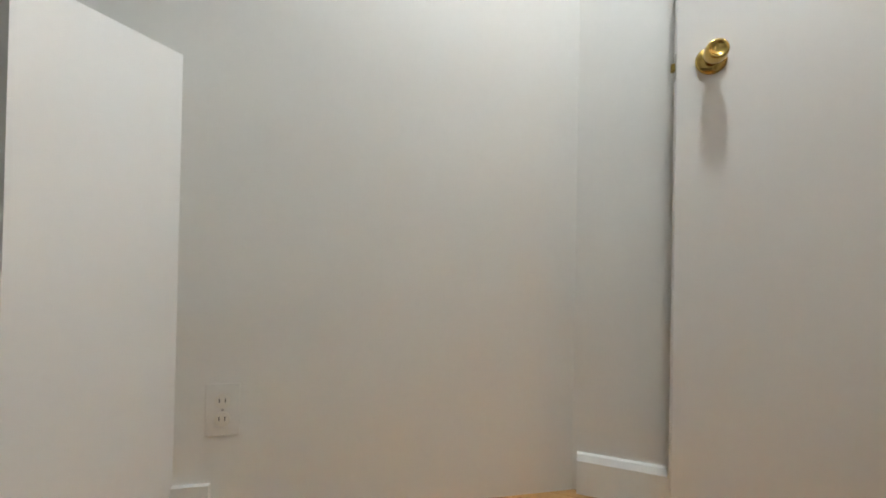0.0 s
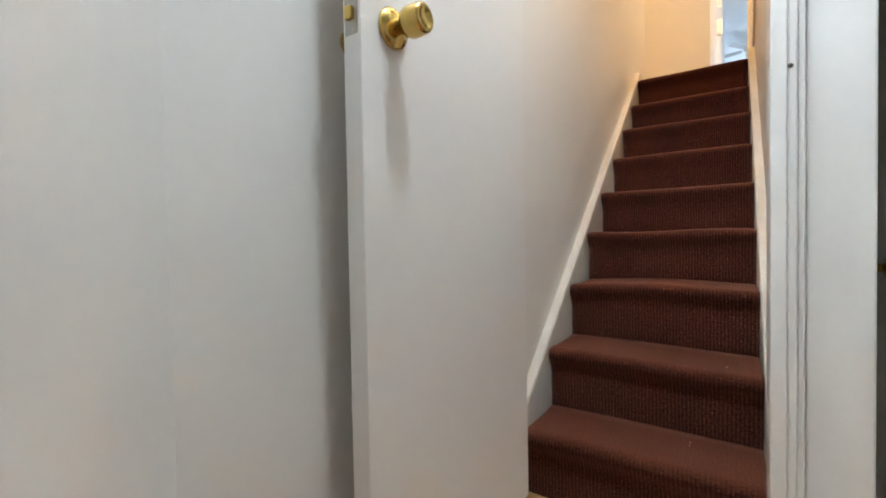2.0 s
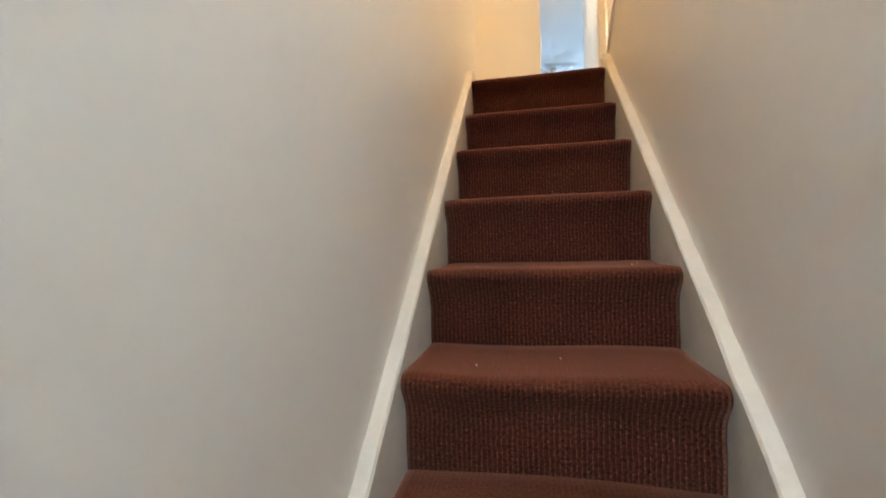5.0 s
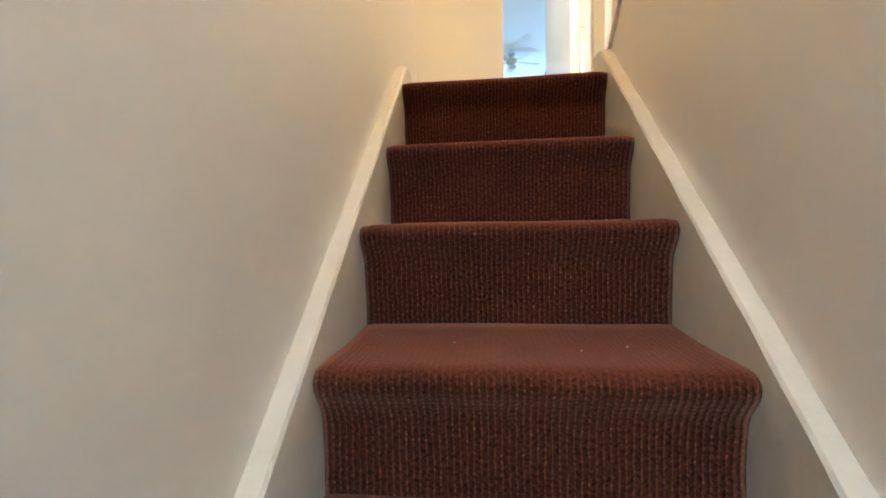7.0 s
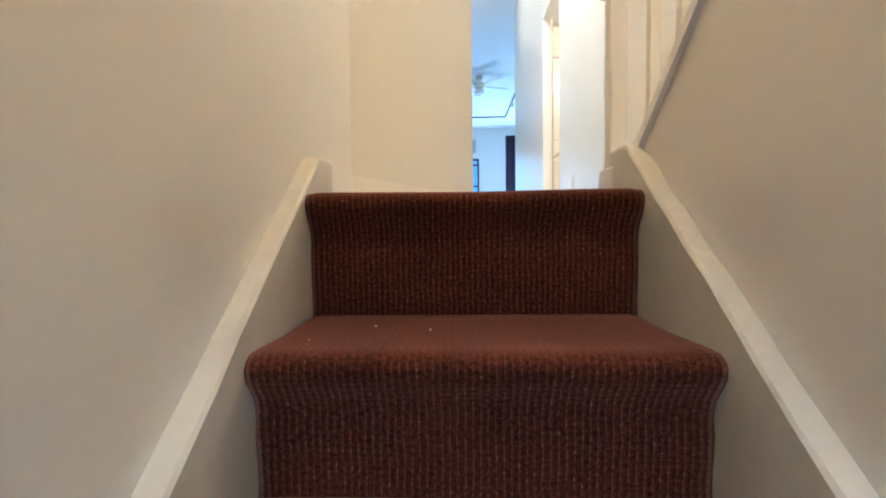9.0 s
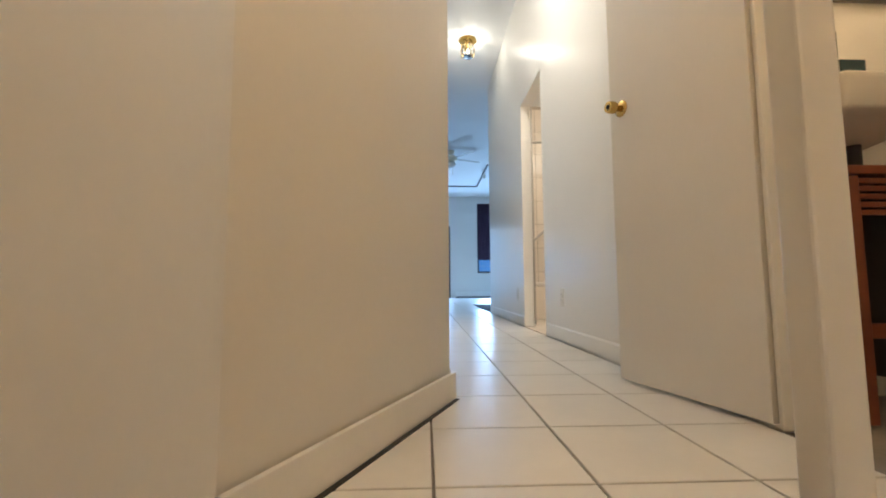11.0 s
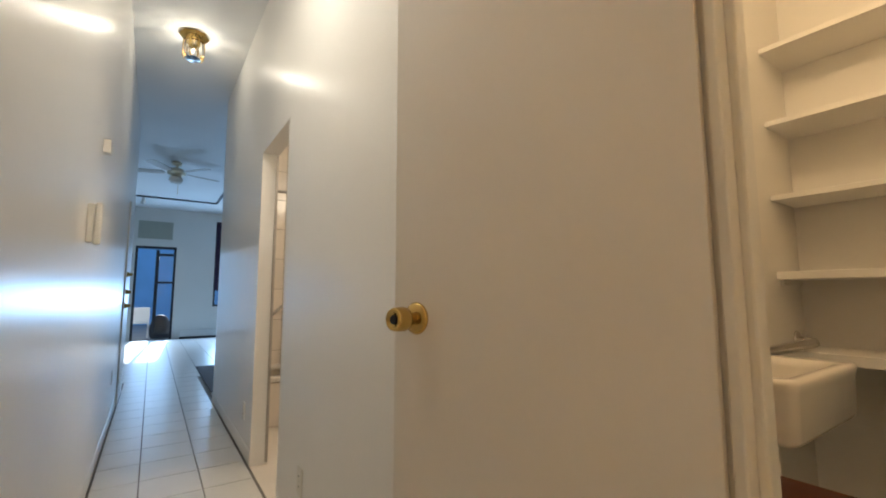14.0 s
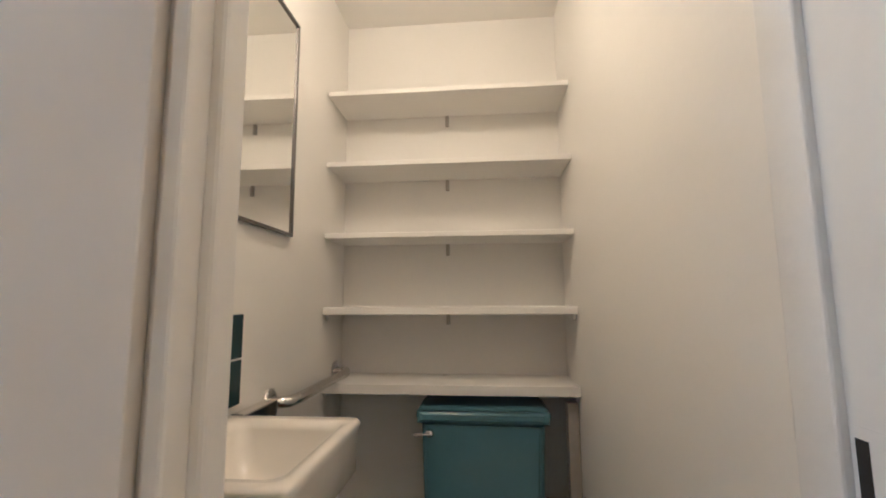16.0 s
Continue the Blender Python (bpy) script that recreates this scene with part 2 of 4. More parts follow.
def tube(bm, points, radius, steps=12):
    pts = [Vector(p) for p in points]
    rings = []
    for i, p in enumerate(pts):
        d = (pts[min(i + 1, len(pts) - 1)] - pts[max(i - 1, 0)]).normalized()
        q = d.to_track_quat("Z", "Y").to_matrix()
        rings.append([bm.verts.new(p + q @ Vector((radius * math.cos(2 * math.pi * k / steps), radius * math.sin(2 * math.pi * k / steps), 0))) for k in range(steps)])
    for a, b in zip(rings, rings[1:]):
        for k in range(steps):
            bm.faces.new((a[k], a[(k + 1) % steps], b[(k + 1) % steps], b[k]))
    bm.faces.new(list(reversed(rings[0])))
    bm.faces.new(rings[-1])
    bmesh.ops.recalc_face_normals(bm, faces=bm.faces)
    return bm


def prism(bm, outline, axis, a, b):
    """Push a closed outline of 2D points from a to b along axis 0, 1 or 2."""
    def at(p, d):
        q = list(p)
        q.insert(axis, d)
        return Vector(q)
    va = [bm.verts.new(at(p, a)) for p in outline]
    vb = [bm.verts.new(at(p, b)) for p in outline]
    bm.faces.new(va)
    bm.faces.new(list(reversed(vb)))
    n = len(outline)
    for k in range(n):
        bm.faces.new((va[k], vb[k], vb[(k + 1) % n], va[(k + 1) % n]))
    bmesh.ops.recalc_face_normals(bm, faces=bm.faces)
    return bm


def structure(name, bm, mat, label="", category="", smooth=False):
    ob = part(name, bm, mat, None, "", smooth)
    return tagged(ob, label, category, "", "structure")


def beam(p, q, thick, z0, z1, bm=None):
    """An upright wall slab from p to q in plan; its thickness lies on the right hand of p to q."""
    bm = bm or bmesh.new()
    p, q = Vector((*p, 0)), Vector((*q, 0))
    d = (q - p).normalized()
    r = Vector((d.y, -d.x, 0)) * thick
    prism(bm, [tuple(v.xy) for v in (p, q, q + r, p + r)], 2, z0, z1)
    return bm


# ---- sizes ----
ZL, ZC, ZCL = -1.70, 3.21, 0.62     # basement floor, upper ceiling, basement ceiling
XL, XR = -0.31, 0.31                # stair walls
HL, HR = 0.052, 0.872               # hall walls
NY = [-1.795, -1.587, -1.363, -1.136, -0.909, -0.678, -0.450, -0.216, 0.0]
NZ = [-1.517, -1.328, -1.138, -0.949, -0.770, -0.583, -0.397, -0.209, 0.0]

# ---- large structure: walls ----
structure("wall_stair_left", boxed((XL - 0.12, -2.72, ZL - 0.1), (XL, 0.47, ZC)), PAINT, "white painted stair wall with a soft sheen", "wall")
structure("wall_landing_angled", beam((XL - 0.004, 0.45), (HL, 1.276), -0.10, -0.02, ZC), PAINT, "cream painted angled wall at the stair head", "wall")
structure("wall_hall_left", boxed((HL - 0.10, 1.28, -0.02), (HL, 7.3, ZC)), GLOSS, "glossy white painted hall wall", "wall")
structure("wall_basement_angled", beam((XL + 0.002, -2.68), (1.05, -4.80), 0.10, ZL - 0.1, ZCL), PAINT, "pale grey painted basement wall", "wall")
structure("wall_basement_back", boxed((0.9, -4.9, ZL - 0.1), (2.7, -4.78, ZCL)), PAINT, "white painted basement wall", "wall")
structure("wall_basement_right", boxed((2.6, -4.8, ZL - 0.1), (2.7, -0.7, ZCL)), PAINT, "white painted basement wall", "wall")
structure("wall_side_room_back", boxed((0.40, -0.965, ZL - 0.1), (2.6, -0.865, 0.0)), PAINT, "pale pinkish grey wall of the side room", "wall")
bm = bmesh.new()
box(bm, (XL - 0.1, -1.93, 0.36), (2.6, -1.81, ZC))
box(bm, (1.25, -1.93, ZL), (2.6, -1.81, 0.36))
structure("wall_stair_front", bm, PAINT, "white painted wall over the stair opening", "wall")
# right-hand stair wall with its sloping top
cap = lambda y: 0.150 - 0.839 * y
bm = bmesh.new()
prism(bm, [(-1.765, ZL), (-1.765, cap(-1.765)), (0.15, cap(0.15)), (0.15, -0.05), (-0.02, -0.25), (-0.02, ZL)], 0, XR, XR + 0.09)
structure("wall_stair_right", bm, PAINT, "white painted stair wall with a sloping top", "wall")
# hall right wall with bathroom and toilet openings
BY0, BY1, BZ = 3.025, 3.735, 2.07
TY0, TY1 = 0.365, 0.915
bm = bmesh.new()
box(bm, (HR, -1.81, 0.0), (HR + 0.10, TY0, ZC))
box(bm, (HR, TY0, 2.06), (HR + 0.10, TY1, ZC))
box(bm, (HR, TY1, -0.02), (HR + 0.058, BY0, ZC))
box(bm, (HR, BY0, BZ), (HR + 0.10, BY1, ZC))
box(bm, (HR, BY1, -0.02), (HR + 0.10, 5.78, ZC))
bmesh.ops.remove_doubles(bm, verts=bm.verts, dist=0.0005)
structure("wall_hall_right", bm, GLOSS, "glossy white hall wall with a bathroom opening", "wall")

# ---- floors and ceilings ----
bm = bmesh.new()
box(bm, (-0.4, -5.0, ZL - 0.1), (2.7, -1.2, ZL - 0.012))
structure("floor_basement", bm, GROUT, "honey-coloured wooden strip floor", "floor")
floor_side = structure("floor_side_room", boxed((0.40, -1.93, ZL - 0.06), (2.6, -0.97, ZL - 0.003)), GROUT, "pale pinkish tiled side room floor", "floor")
floor_up = structure("floor_hall", boxed((-0.45, 0.06, -0.12), (2.4, 7.3, -0.008)), GROUT, "white square tiled hall floor with dark grout", "floor")
structure("floor_upper_side", boxed((XR + 0.09, -1.81, -0.05), (HR, 0.06, 0.0)), TILE, "white floor beside the stair", "floor")
structure("ceiling_upper", boxed((-3.2, -1.95, ZC), (4.6, 13.4, ZC + 0.1)), CEIL, "white painted ceiling", "ceiling")
structure("ceiling_basement", boxed((-0.5, -5.0, ZCL), (2.7, -1.93, ZCL + 0.1)), CEIL, "white painted basement ceiling", "ceiling")
structure("ceiling_side_room", boxed((XR + 0.09, -1.82, -0.12), (2.6, -0.70, -0.051)), CEIL, "white side room ceiling", "ceiling")

# ---- living room shell ----
FY = 13.25
bm = bmesh.new()
DX0, DX1, DZ = -0.10, 0.74, 2.27
WX0, WX1, WZ0, WZ1 = 1.595, 2.55, 0.78, 3.0
box(bm, (-3.2, FY, -0.05), (DX0, FY + 0.25, ZC))
box(bm, (DX0, FY, DZ), (DX1, FY + 0.25, ZC))
box(bm, (DX1, FY, -0.05), (WX0, FY + 0.25, ZC))
box(bm, (WX0, FY, -0.05), (WX1, FY + 0.25, WZ0))
box(bm, (WX0, FY, WZ1), (WX1, FY + 0.25, ZC))
box(bm, (WX1, FY, -0.05), (4.6, FY + 0.25, ZC))
structure("wall_living_far", bm, PAINT, "white painted living room wall with a glass door and window", "wall")
structure("wall_living_left", boxed((-3.3, 7.2, -0.05), (-3.2, 13.3, ZC)), PAINT, "white living room wall", "wall")
structure("wall_living_near_left", boxed((-3.2, 7.2, -0.05), (HL - 0.10, 7.3, ZC)), PAINT, "white living room wall", "wall")
structure("wall_living_right", boxed((4.5, 5.6, -0.05), (4.6, 13.3, ZC)), PAINT, "white living room wall", "wall")
structure("wall_living_near_right", boxed((HR + 0.10, 5.68, -0.05), (4.5, 5.78, ZC)), PAINT, "white living room wall", "wall")
floor_liv = structure("floor_living", boxed((-3.2, 7.3, -0.12), (4.5, 13.3, -0.008)), GROUT, "white square tiled living room floor", "floor")
structure("floor_living_side", boxed((2.4, 5.78, -0.12), (4.5, 7.3, -0.008)), TILE, "white tiled living room floor", "floor")

# ---- toilet closet shell ----
CX1, CY0, CY1, CZ = 2.29, 0.365, 1.25, 2.377
structure("wall_toilet_left", boxed((HR + 0.05, CY1, -0.02), (CX1 + 0.1, CY1 + 0.08, CZ)), CREAM, "cream painted toilet wall", "wall")
structure("wall_toilet_right", boxed((HR + 0.10, CY0 - 0.08, -0.02), (CX1 + 0.1, CY0, CZ)), CREAM, "cream painted toilet wall", "wall")
structure("wall_toilet_back", boxed((CX1, CY0, -0.02), (CX1 + 0.1, CY1, CZ)), CREAM, "cream painted toilet back wall", "wall")
structure("ceiling_toilet", boxed((HR + 0.10, CY0 - 0.08, CZ), (CX1 + 0.1, CY1 + 0.08, CZ + 0.08)), CREAM, "cream toilet ceiling", "ceiling")

# ---- bathroom shell ----
structure("wall_bathroom_far", boxed((HR + 0.10, 5.20, -0.02), (2.9, 5.30, 2.7)), material("beige_grout", (0.42, 0.36, 0.29), 0.8, grain=0.08), "beige tiled bathroom wall", "wall")
structure("wall_bathroom_side", boxed((2.8, 2.4, -0.02), (2.9, 5.2, 2.7)), BEIGE, "beige tiled bathroom wall", "wall")
structure("wall_bathroom_near", boxed((HR + 0.10, 2.3, -0.02), (2.9, 2.4, 2.7)), BEIGE, "beige bathroom wall", "wall")
structure("ceiling_bathroom", boxed((HR + 0.10, 2.3, 2.7), (2.9, 5.3, 2.8)), CEIL, "white bathroom ceiling", "ceiling")
structure("floor_bathroom", boxed((HR, 2.3, -0.06), (2.9, 5.3, -0.002)), BEIGE, "beige tiled bathroom floor", "floor")

# ---- staircase ----
CW = 0.2790


def step_profile(k):
    """Outline (y, z) of the carpet on step k from its foot over the nosing to the foot of the next riser, with a rounded nosing."""
    y, z = NY[k], NZ[k]
    z0 = NZ[k - 1] if k else ZL
    y1 = (NY[k + 1] + 0.040) if k < 8 else 0.283
    pts = [(y + 0.026, z0 - 0.012)]
    for i in range(1, 5):
        pts.append((y + 0.026 + 0.0020 * math.sin(i * 0.9 + k), z0 + (z - 0.085 - z0) * i / 5))
    pts += [(y + dy, z + dz) for dy, dz in ((0.0262, -0.085), (0.0245, -0.071), (0.0200, -0.058), (0.0125, -0.046), (0.0045, -0.034), (0.0005, -0.024), (0.0, -0.016),
                                            (0.0030, -0.0085), (0.0090, -0.0035), (0.0170, -0.0008), (0.030, 0.0))]
    pts.append((y + 0.045, z - 0.0005))
    for i in range(1, 5):
        pts.append((y + 0.045 + (y1 - y - 0.045) * i / 4, z - 0.004 * math.sin(math.pi * i / 4)))
    return pts


def carpeted_step(k, parent):
    pts = step_profile(k)
    bm = bmesh.new()
    uvl = bm.loops.layers.uv.new("UVMap")
    cols = 28
    dist = [0.0]
    for a, b in zip(pts, pts[1:]):
        dist.append(dist[-1] + math.dist(a, b))
    grid = []
    rng = random.Random(k)
    sag = [rng.uniform(-1, 1) for _ in range(6)]
    for (y, z), s in zip(pts, dist):
        row = []
        for c in range(cols + 1):
            x = -CW + 2 * CW * c / cols
            w = sum(sag[j] * math.sin((j + 1) * 2.1 * (x + 0.3) + j) for j in range(6)) * (0.0022 if k < 4 else 0.0011)
            edge = 0.0025 * max(0.0, (abs(x) - CW + 0.015) / 0.015)
            row.append(bm.verts.new((x, y + w + edge, z + 1.3 * w - edge)))
        grid.append(row)
    for i in range(len(pts) - 1):
        for c in range(cols):
            f = bm.faces.new((grid[i][c], grid[i][c + 1], grid[i + 1][c + 1], grid[i + 1][c]))
            for lp, (ii, cc) in zip(f.loops, ((i, c), (i, c + 1), (i + 1, c + 1), (i + 1, c))):
                lp[uvl].uv = (-CW + 2 * CW * cc / cols, dist[ii] + k * 0.41)
    # a thick underside, so that the carpet is no bare sheet
    res = bmesh.ops.extrude_face_region(bm, geom=list(bm.faces))
    for v in [g for g in res["geom"] if isinstance(g, bmesh.types.BMVert)]:
        v.co.y += 0.012
        v.co.z -= 0.012
    bmesh.ops.recalc_face_normals(bm, faces=bm.faces)
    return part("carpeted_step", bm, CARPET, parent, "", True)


stair = thing("staircase", pose(0, 0, ZL), "straight narrow staircase in ribbed maroon carpet between white stringers", "staircase", kind="structure")


def under(ob, parent):
    ob.parent = parent
    ob.matrix_parent_inverse = parent.matrix_world.inverted()
    return ob


bpy.context.view_layer.update()
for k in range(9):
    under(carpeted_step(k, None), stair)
lines = {-1: lambda y: 0.0 + 0.8258 * y, 1: lambda y: 0.012 + 0.836 * y}     # tops of the two stringers


def worn_board(xa, xb, line, y0, y1, floor_of, rough, seed):
    """An upright board with a hand-painted, chipped top along line(y), its foot at floor_of(y)."""
    bm = bmesh.new()
    n = 120
    rows = []
    for k in range(n + 1):
        y = y0 + (y1 - y0) * k / n
        wa, wb, wz = [noise.noise(Vector((y * f, seed, o))) * rough for f, o in ((9, 0.0), (13, 5.0), (21, 9.0))]
        chip = rough * max(0.0, noise.noise(Vector((y * 5, seed, 20.0))) - 0.25) * 3
        z = line(y) + 0.5 * wz
        inner, outer = (xb, xa) if xb < 0 else (xa, xb)
        lip = 0.004 if xb < 0 else -0.004
        rows.append([bm.verts.new(p) for p in ((inner, y, floor_of(y)), (inner + 0.15 * wa, y, z - 0.006 - chip), (inner - lip + 0.5 * wa, y, z - chip), (outer, y, z + 0.6 * wb), (outer, y, floor_of(y)))])
    for p, q in zip(rows, rows[1:]):
        for k in range(5):
            bm.faces.new((p[k], p[(k + 1) % 5], q[(k + 1) % 5], q[k]))
    bm.faces.new(rows[0])
    bm.faces.new(list(reversed(rows[-1])))
    bmesh.ops.recalc_face_normals(bm, faces=bm.faces)
    return bm


for side in (-1, 1):
    line = lines[side]
    xa, xb = sorted((side * 0.2795, side * 0.3095))
    top = lambda y, line=line: line(min(y, 0.09))
    bm = worn_board(xa, xb, top, -1.80, 0.168, lambda y: max(ZL, min(-0.004, line(y) - 0.52)), 0.003 if side < 0 else 0.0065, side * 3.0)
    under(part("stringer", bm, STRINGER, None, "chipped white painted stringer board"), stair)
# scraps of lint on the carpet
LINT = material("lint", (0.6, 0.55, 0.5), 0.9)
rng = random.Random(5)
for k in range(9):
    for _ in range(3):
        bm = bmesh.new()
        bmesh.ops.create_icosphere(bm, subdivisions=1, radius=rng.uniform(0.0010, 0.0019))
        x, y = rng.uniform(-0.25, 0.25), NY[k] + rng.uniform(0.05, 0.19)
        bmesh.ops.transform(bm, matrix=Matrix.Translation((x, y, NZ[k] - 0.001)), verts=bm.verts)
        tagged(part("lint_scrap", bm, LINT), "tiny pale scrap of lint on the maroon carpet", "lint", "scraps on the stair")

# ---- door hardware ----


def knob(parent, m, keyed=False, label="polished brass door knob"):
    """A tulip knob with its rosette; z of m points out of the door."""
    bm = bmesh.new()
    lathe(bm, [(0.031, 0.0), (0.032, 0.003), (0.029, 0.008), (0.020, 0.010), (0.013, 0.014)], 28, m)
    part("rosette", bm, BRASS, parent, "round brass rosette", True)
    bm = bmesh.new()
    lathe(bm, [(0.012, 0.010), (0.011, 0.018), (0.0135, 0.024), (0.0205, 0.030), (0.0235, 0.037), (0.0235, 0.044), (0.0225, 0.058), (0.0205, 0.064), (0.016, 0.066), (0.0145, 0.063), (0.006, 0.0615)], 28, m)
    ob = part("knob", bm, BRASS, parent, label, True)
    if keyed:
        part("keyhole", lathe(bmesh.new(), [(0.0085, 0.0610), (0.0085, 0.0636), (0.0075, 0.0642)], 16, m), DARK, ob, "dark keyhole in the knob")
    return ob


def flush_door(name, hinge, yaw, width, z0, height, label, knob_z, both=False, thick=0.035, kind="structure", keyed=False):
    """A flush leaf: the hinge edge stands at hinge, the leaf runs along its local +y by width; the face looks to local -x."""
    root = thing(name, pose(hinge[0], hinge[1], z0, 0, 0, yaw), label, "door", kind=kind)
    bm = boxed((0.0, 0.0, 0.0), (thick, width, height), 0.0015)
    part("leaf", bm, DOORP, root)
    knob(root, Matrix.Translation((0.0, width - 0.068, knob_z)) @ pose(0, 0, 0, 0, -90, 0), keyed)
    if both:
        knob(root, Matrix.Translation((thick, width - 0.068, knob_z)) @ pose(0, 0, 0, 0, 90, 0))
    bm = boxed((thick / 2 - 0.0125, width, knob_z - 0.029), (thick / 2 + 0.0125, width + 0.0014, knob_z + 0.029), 0.0)
    part("latch_plate", bm, DULLSTEEL, root, "worn steel latch plate")
    bm = boxed((thick / 2 - 0.007, width, knob_z - 0.009), (thick / 2 + 0.007, width + 0.010, knob_z + 0.009), 0.002)
    part("latch_bolt", bm, BRASS, root, "brass latch bolt")
    for dz in (0.022, -0.022):
        bm = bmesh.new()
        lathe(bm, [(0.0035, 0), (0.0028, 0.0012)], 10, Matrix.Translation((thick / 2, width + 0.0012, knob_z + dz)) @ pose(0, 0, 0, -90, 0, 0))
        part("screw", bm, DULLSTEEL, root)
    return root


# basement door, standing open against the wall
flush_door("door_1", (-0.218, -1.895), 180 + 0.0, 0.566, ZL + 0.075, 2.0, "white flush door standing open beside the carpeted stair", -0.643 - ZL - 0.075, both=True)

flush_door("door_2", (0.852, 0.922), 13.4, 0.576, 0.012, 2.03, "white flush door with a brass knob, open along the hall wall", 1.035, keyed=True)
# side room door, seen edge on
flush_door("door_3", (0.603, -0.97), 180.0, 0.345, ZL + 0.01, 1.56, "narrow white flush door of the side room, standing ajar", 0.622, both=True)
# upright pink strip just behind the edge of the side room door
bm = boxed((0.676, -1.10, ZL + 0.006), (0.708, -1.078, -0.40), 0.004)
tagged(part("pink_board", bm, PINK), "tall narrow pink strip standing behind the side room door", "board")

# ---- frames and trim ----
bm = bmesh.new()
box(bm, (0.274, -1.878, ZL), (0.300, -1.765, 0.36), 0.003)
box(bm, (0.300, -1.868, ZL), (0.316, -1.770, 0.36), 0.004)
box(bm, (0.316, -1.850, ZL), (0.329, -1.770, 0.36), 0.003)
structure("door_frame_stair", bm, TRIM, "white painted door jamb at the stair foot", "door frame")
bm = bmesh.new()
box(bm, (0.329, -1.822, ZL), (0.432, -1.764, 0.40), 0.004)
structure("trim_stair_casing", bm, TRIM, "white painted casing post beside the stair", "trim")
bm = bmesh.new()
lathe(bm, [(0.0045, 0), (0.004, 0.002)], 12, Matrix.Translation((0.305, -1.868, -0.655)) @ pose(0, 0, 0, 90, 0, 0))
tagged(part("latch_hole", bm, DARK), "small dark latch hole in the white jamb", "latch hole")
bm = bmesh.new()
box(bm, (XL, -1.905, ZL), (-0.262, -1.81, 0.36), 0.003)
structure("door_frame_stair_left", bm, TRIM, "white painted hinge jamb at the stair foot", "door frame")
bm = bmesh.new()
prism(bm, [(XL, ZL), (XL + 0.019, ZL), (XL + 0.019, ZL + 0.085), (XL + 0.010, ZL + 0.100), (XL, ZL + 0.102)], 1, -2.668, -1.915)
structure("baseboard_1", bm, TRIM, "white baseboard behind the open door", "baseboard")


def outlet(m, label, plate=None):
    """A duplex socket; z of m points out of the wall, y up."""
    root = thing("wall_outlet", m, label, "outlet")
    part("cover_plate", boxed((-0.036, -0.058, 0), (0.036, 0.058, 0.0042 if plate else 0.005), 0.002), plate or PLASTIC, root)
    for dy in (-0.02, 0.02):
        bm = bmesh.new()
        lathe(bm, [(0.0165, 0.004), (0.0160, 0.0072), (0.0150, 0.0075)], 20, Matrix.Translation((0, dy, 0)))
        part("socket", bm, PLASTIC, root)
        bm = bmesh.new()
        for dx in (-0.006, 0.006):
            box(bm, (dx - 0.001, dy - 0.003, 0.0070), (dx + 0.001, dy + 0.006, 0.0079))
        part("slots", bm, DARK, root)
    bm = bmesh.new()
    lathe(bm, [(0.003, 0.0045), (0.0025, 0.0060)], 10)
    part("screw", bm, DULLSTEEL, root)
    return root


ON_RIGHT = pose(0, 0, 0, 90, 0, -90)     # on a wall that looks to -x
ON_LEFT = pose(0, 0, 0, 90, 0, 90)       # on a wall that looks to +x
outlet(Matrix.Translation((HR, 2.634, 0.289)) @ ON_RIGHT, "ivory wall outlet low on the glossy hall wall")
outlet(Matrix.Translation((HR, 4.01, 0.288)) @ ON_RIGHT, "ivory wall outlet low on the hall wall near the living room")
outlet(Matrix.Translation((HL, 5.27, 0.40)) @ ON_LEFT, "ivory wall outlet on the hall wall")
# basement outlet on the angled wall
ang = Vector((1.05 - XL, -4.80 + 2.68, 0)).normalized()
at = Vector((XL, -2.68, 0)) + ang * 0.855
outlet(Matrix.Translation((at.x, at.y, -1.44)) @ pose(0, 0, 0, 90, 0, math.degrees(math.atan2(ang.y, ang.x)) + 180), "wall outlet with its plate painted over on the grey wall", PAINT)

# light switch on the stair wall
sw = thing("light_switch", Matrix.Translation((XR, -1.50, -0.525)) @ ON_RIGHT, "white toggle light switch on the stair wall", "light switch")
part("cover_plate", boxed((-0.035, -0.057, 0), (0.035, 0.057, 0.006), 0.0025), PLASTIC, sw)
bm = boxed((-0.005, -0.008, 0), (0.005, 0.008, 0.022), 0.002)
bmesh.ops.transform(bm, matrix=pose(0, 0.004, 0.003, -24, 0, 0), verts=bm.verts)
part("toggle", bm, PLASTIC, sw)

# low white partition in the basement
corner = Vector((XL, -2.68, 0)) + ang * 0.952
side = Vector((1.0, 0.05, 0)).normalized()
bm = beam(tuple((corner).xy), tuple((corner + side * 0.30).xy), 0.05, ZL, -0.66)
structure("wall_partition_low", bm, DOORP, "low white partition standing out from the basement wall", "partition")
bm = beam(tuple((corner - ang * 0.075).xy), tuple(corner.xy), -0.014, ZL, ZL + 0.10)
structure("baseboard_2", bm, TRIM, "white baseboard at the foot of the basement wall", "baseboard")

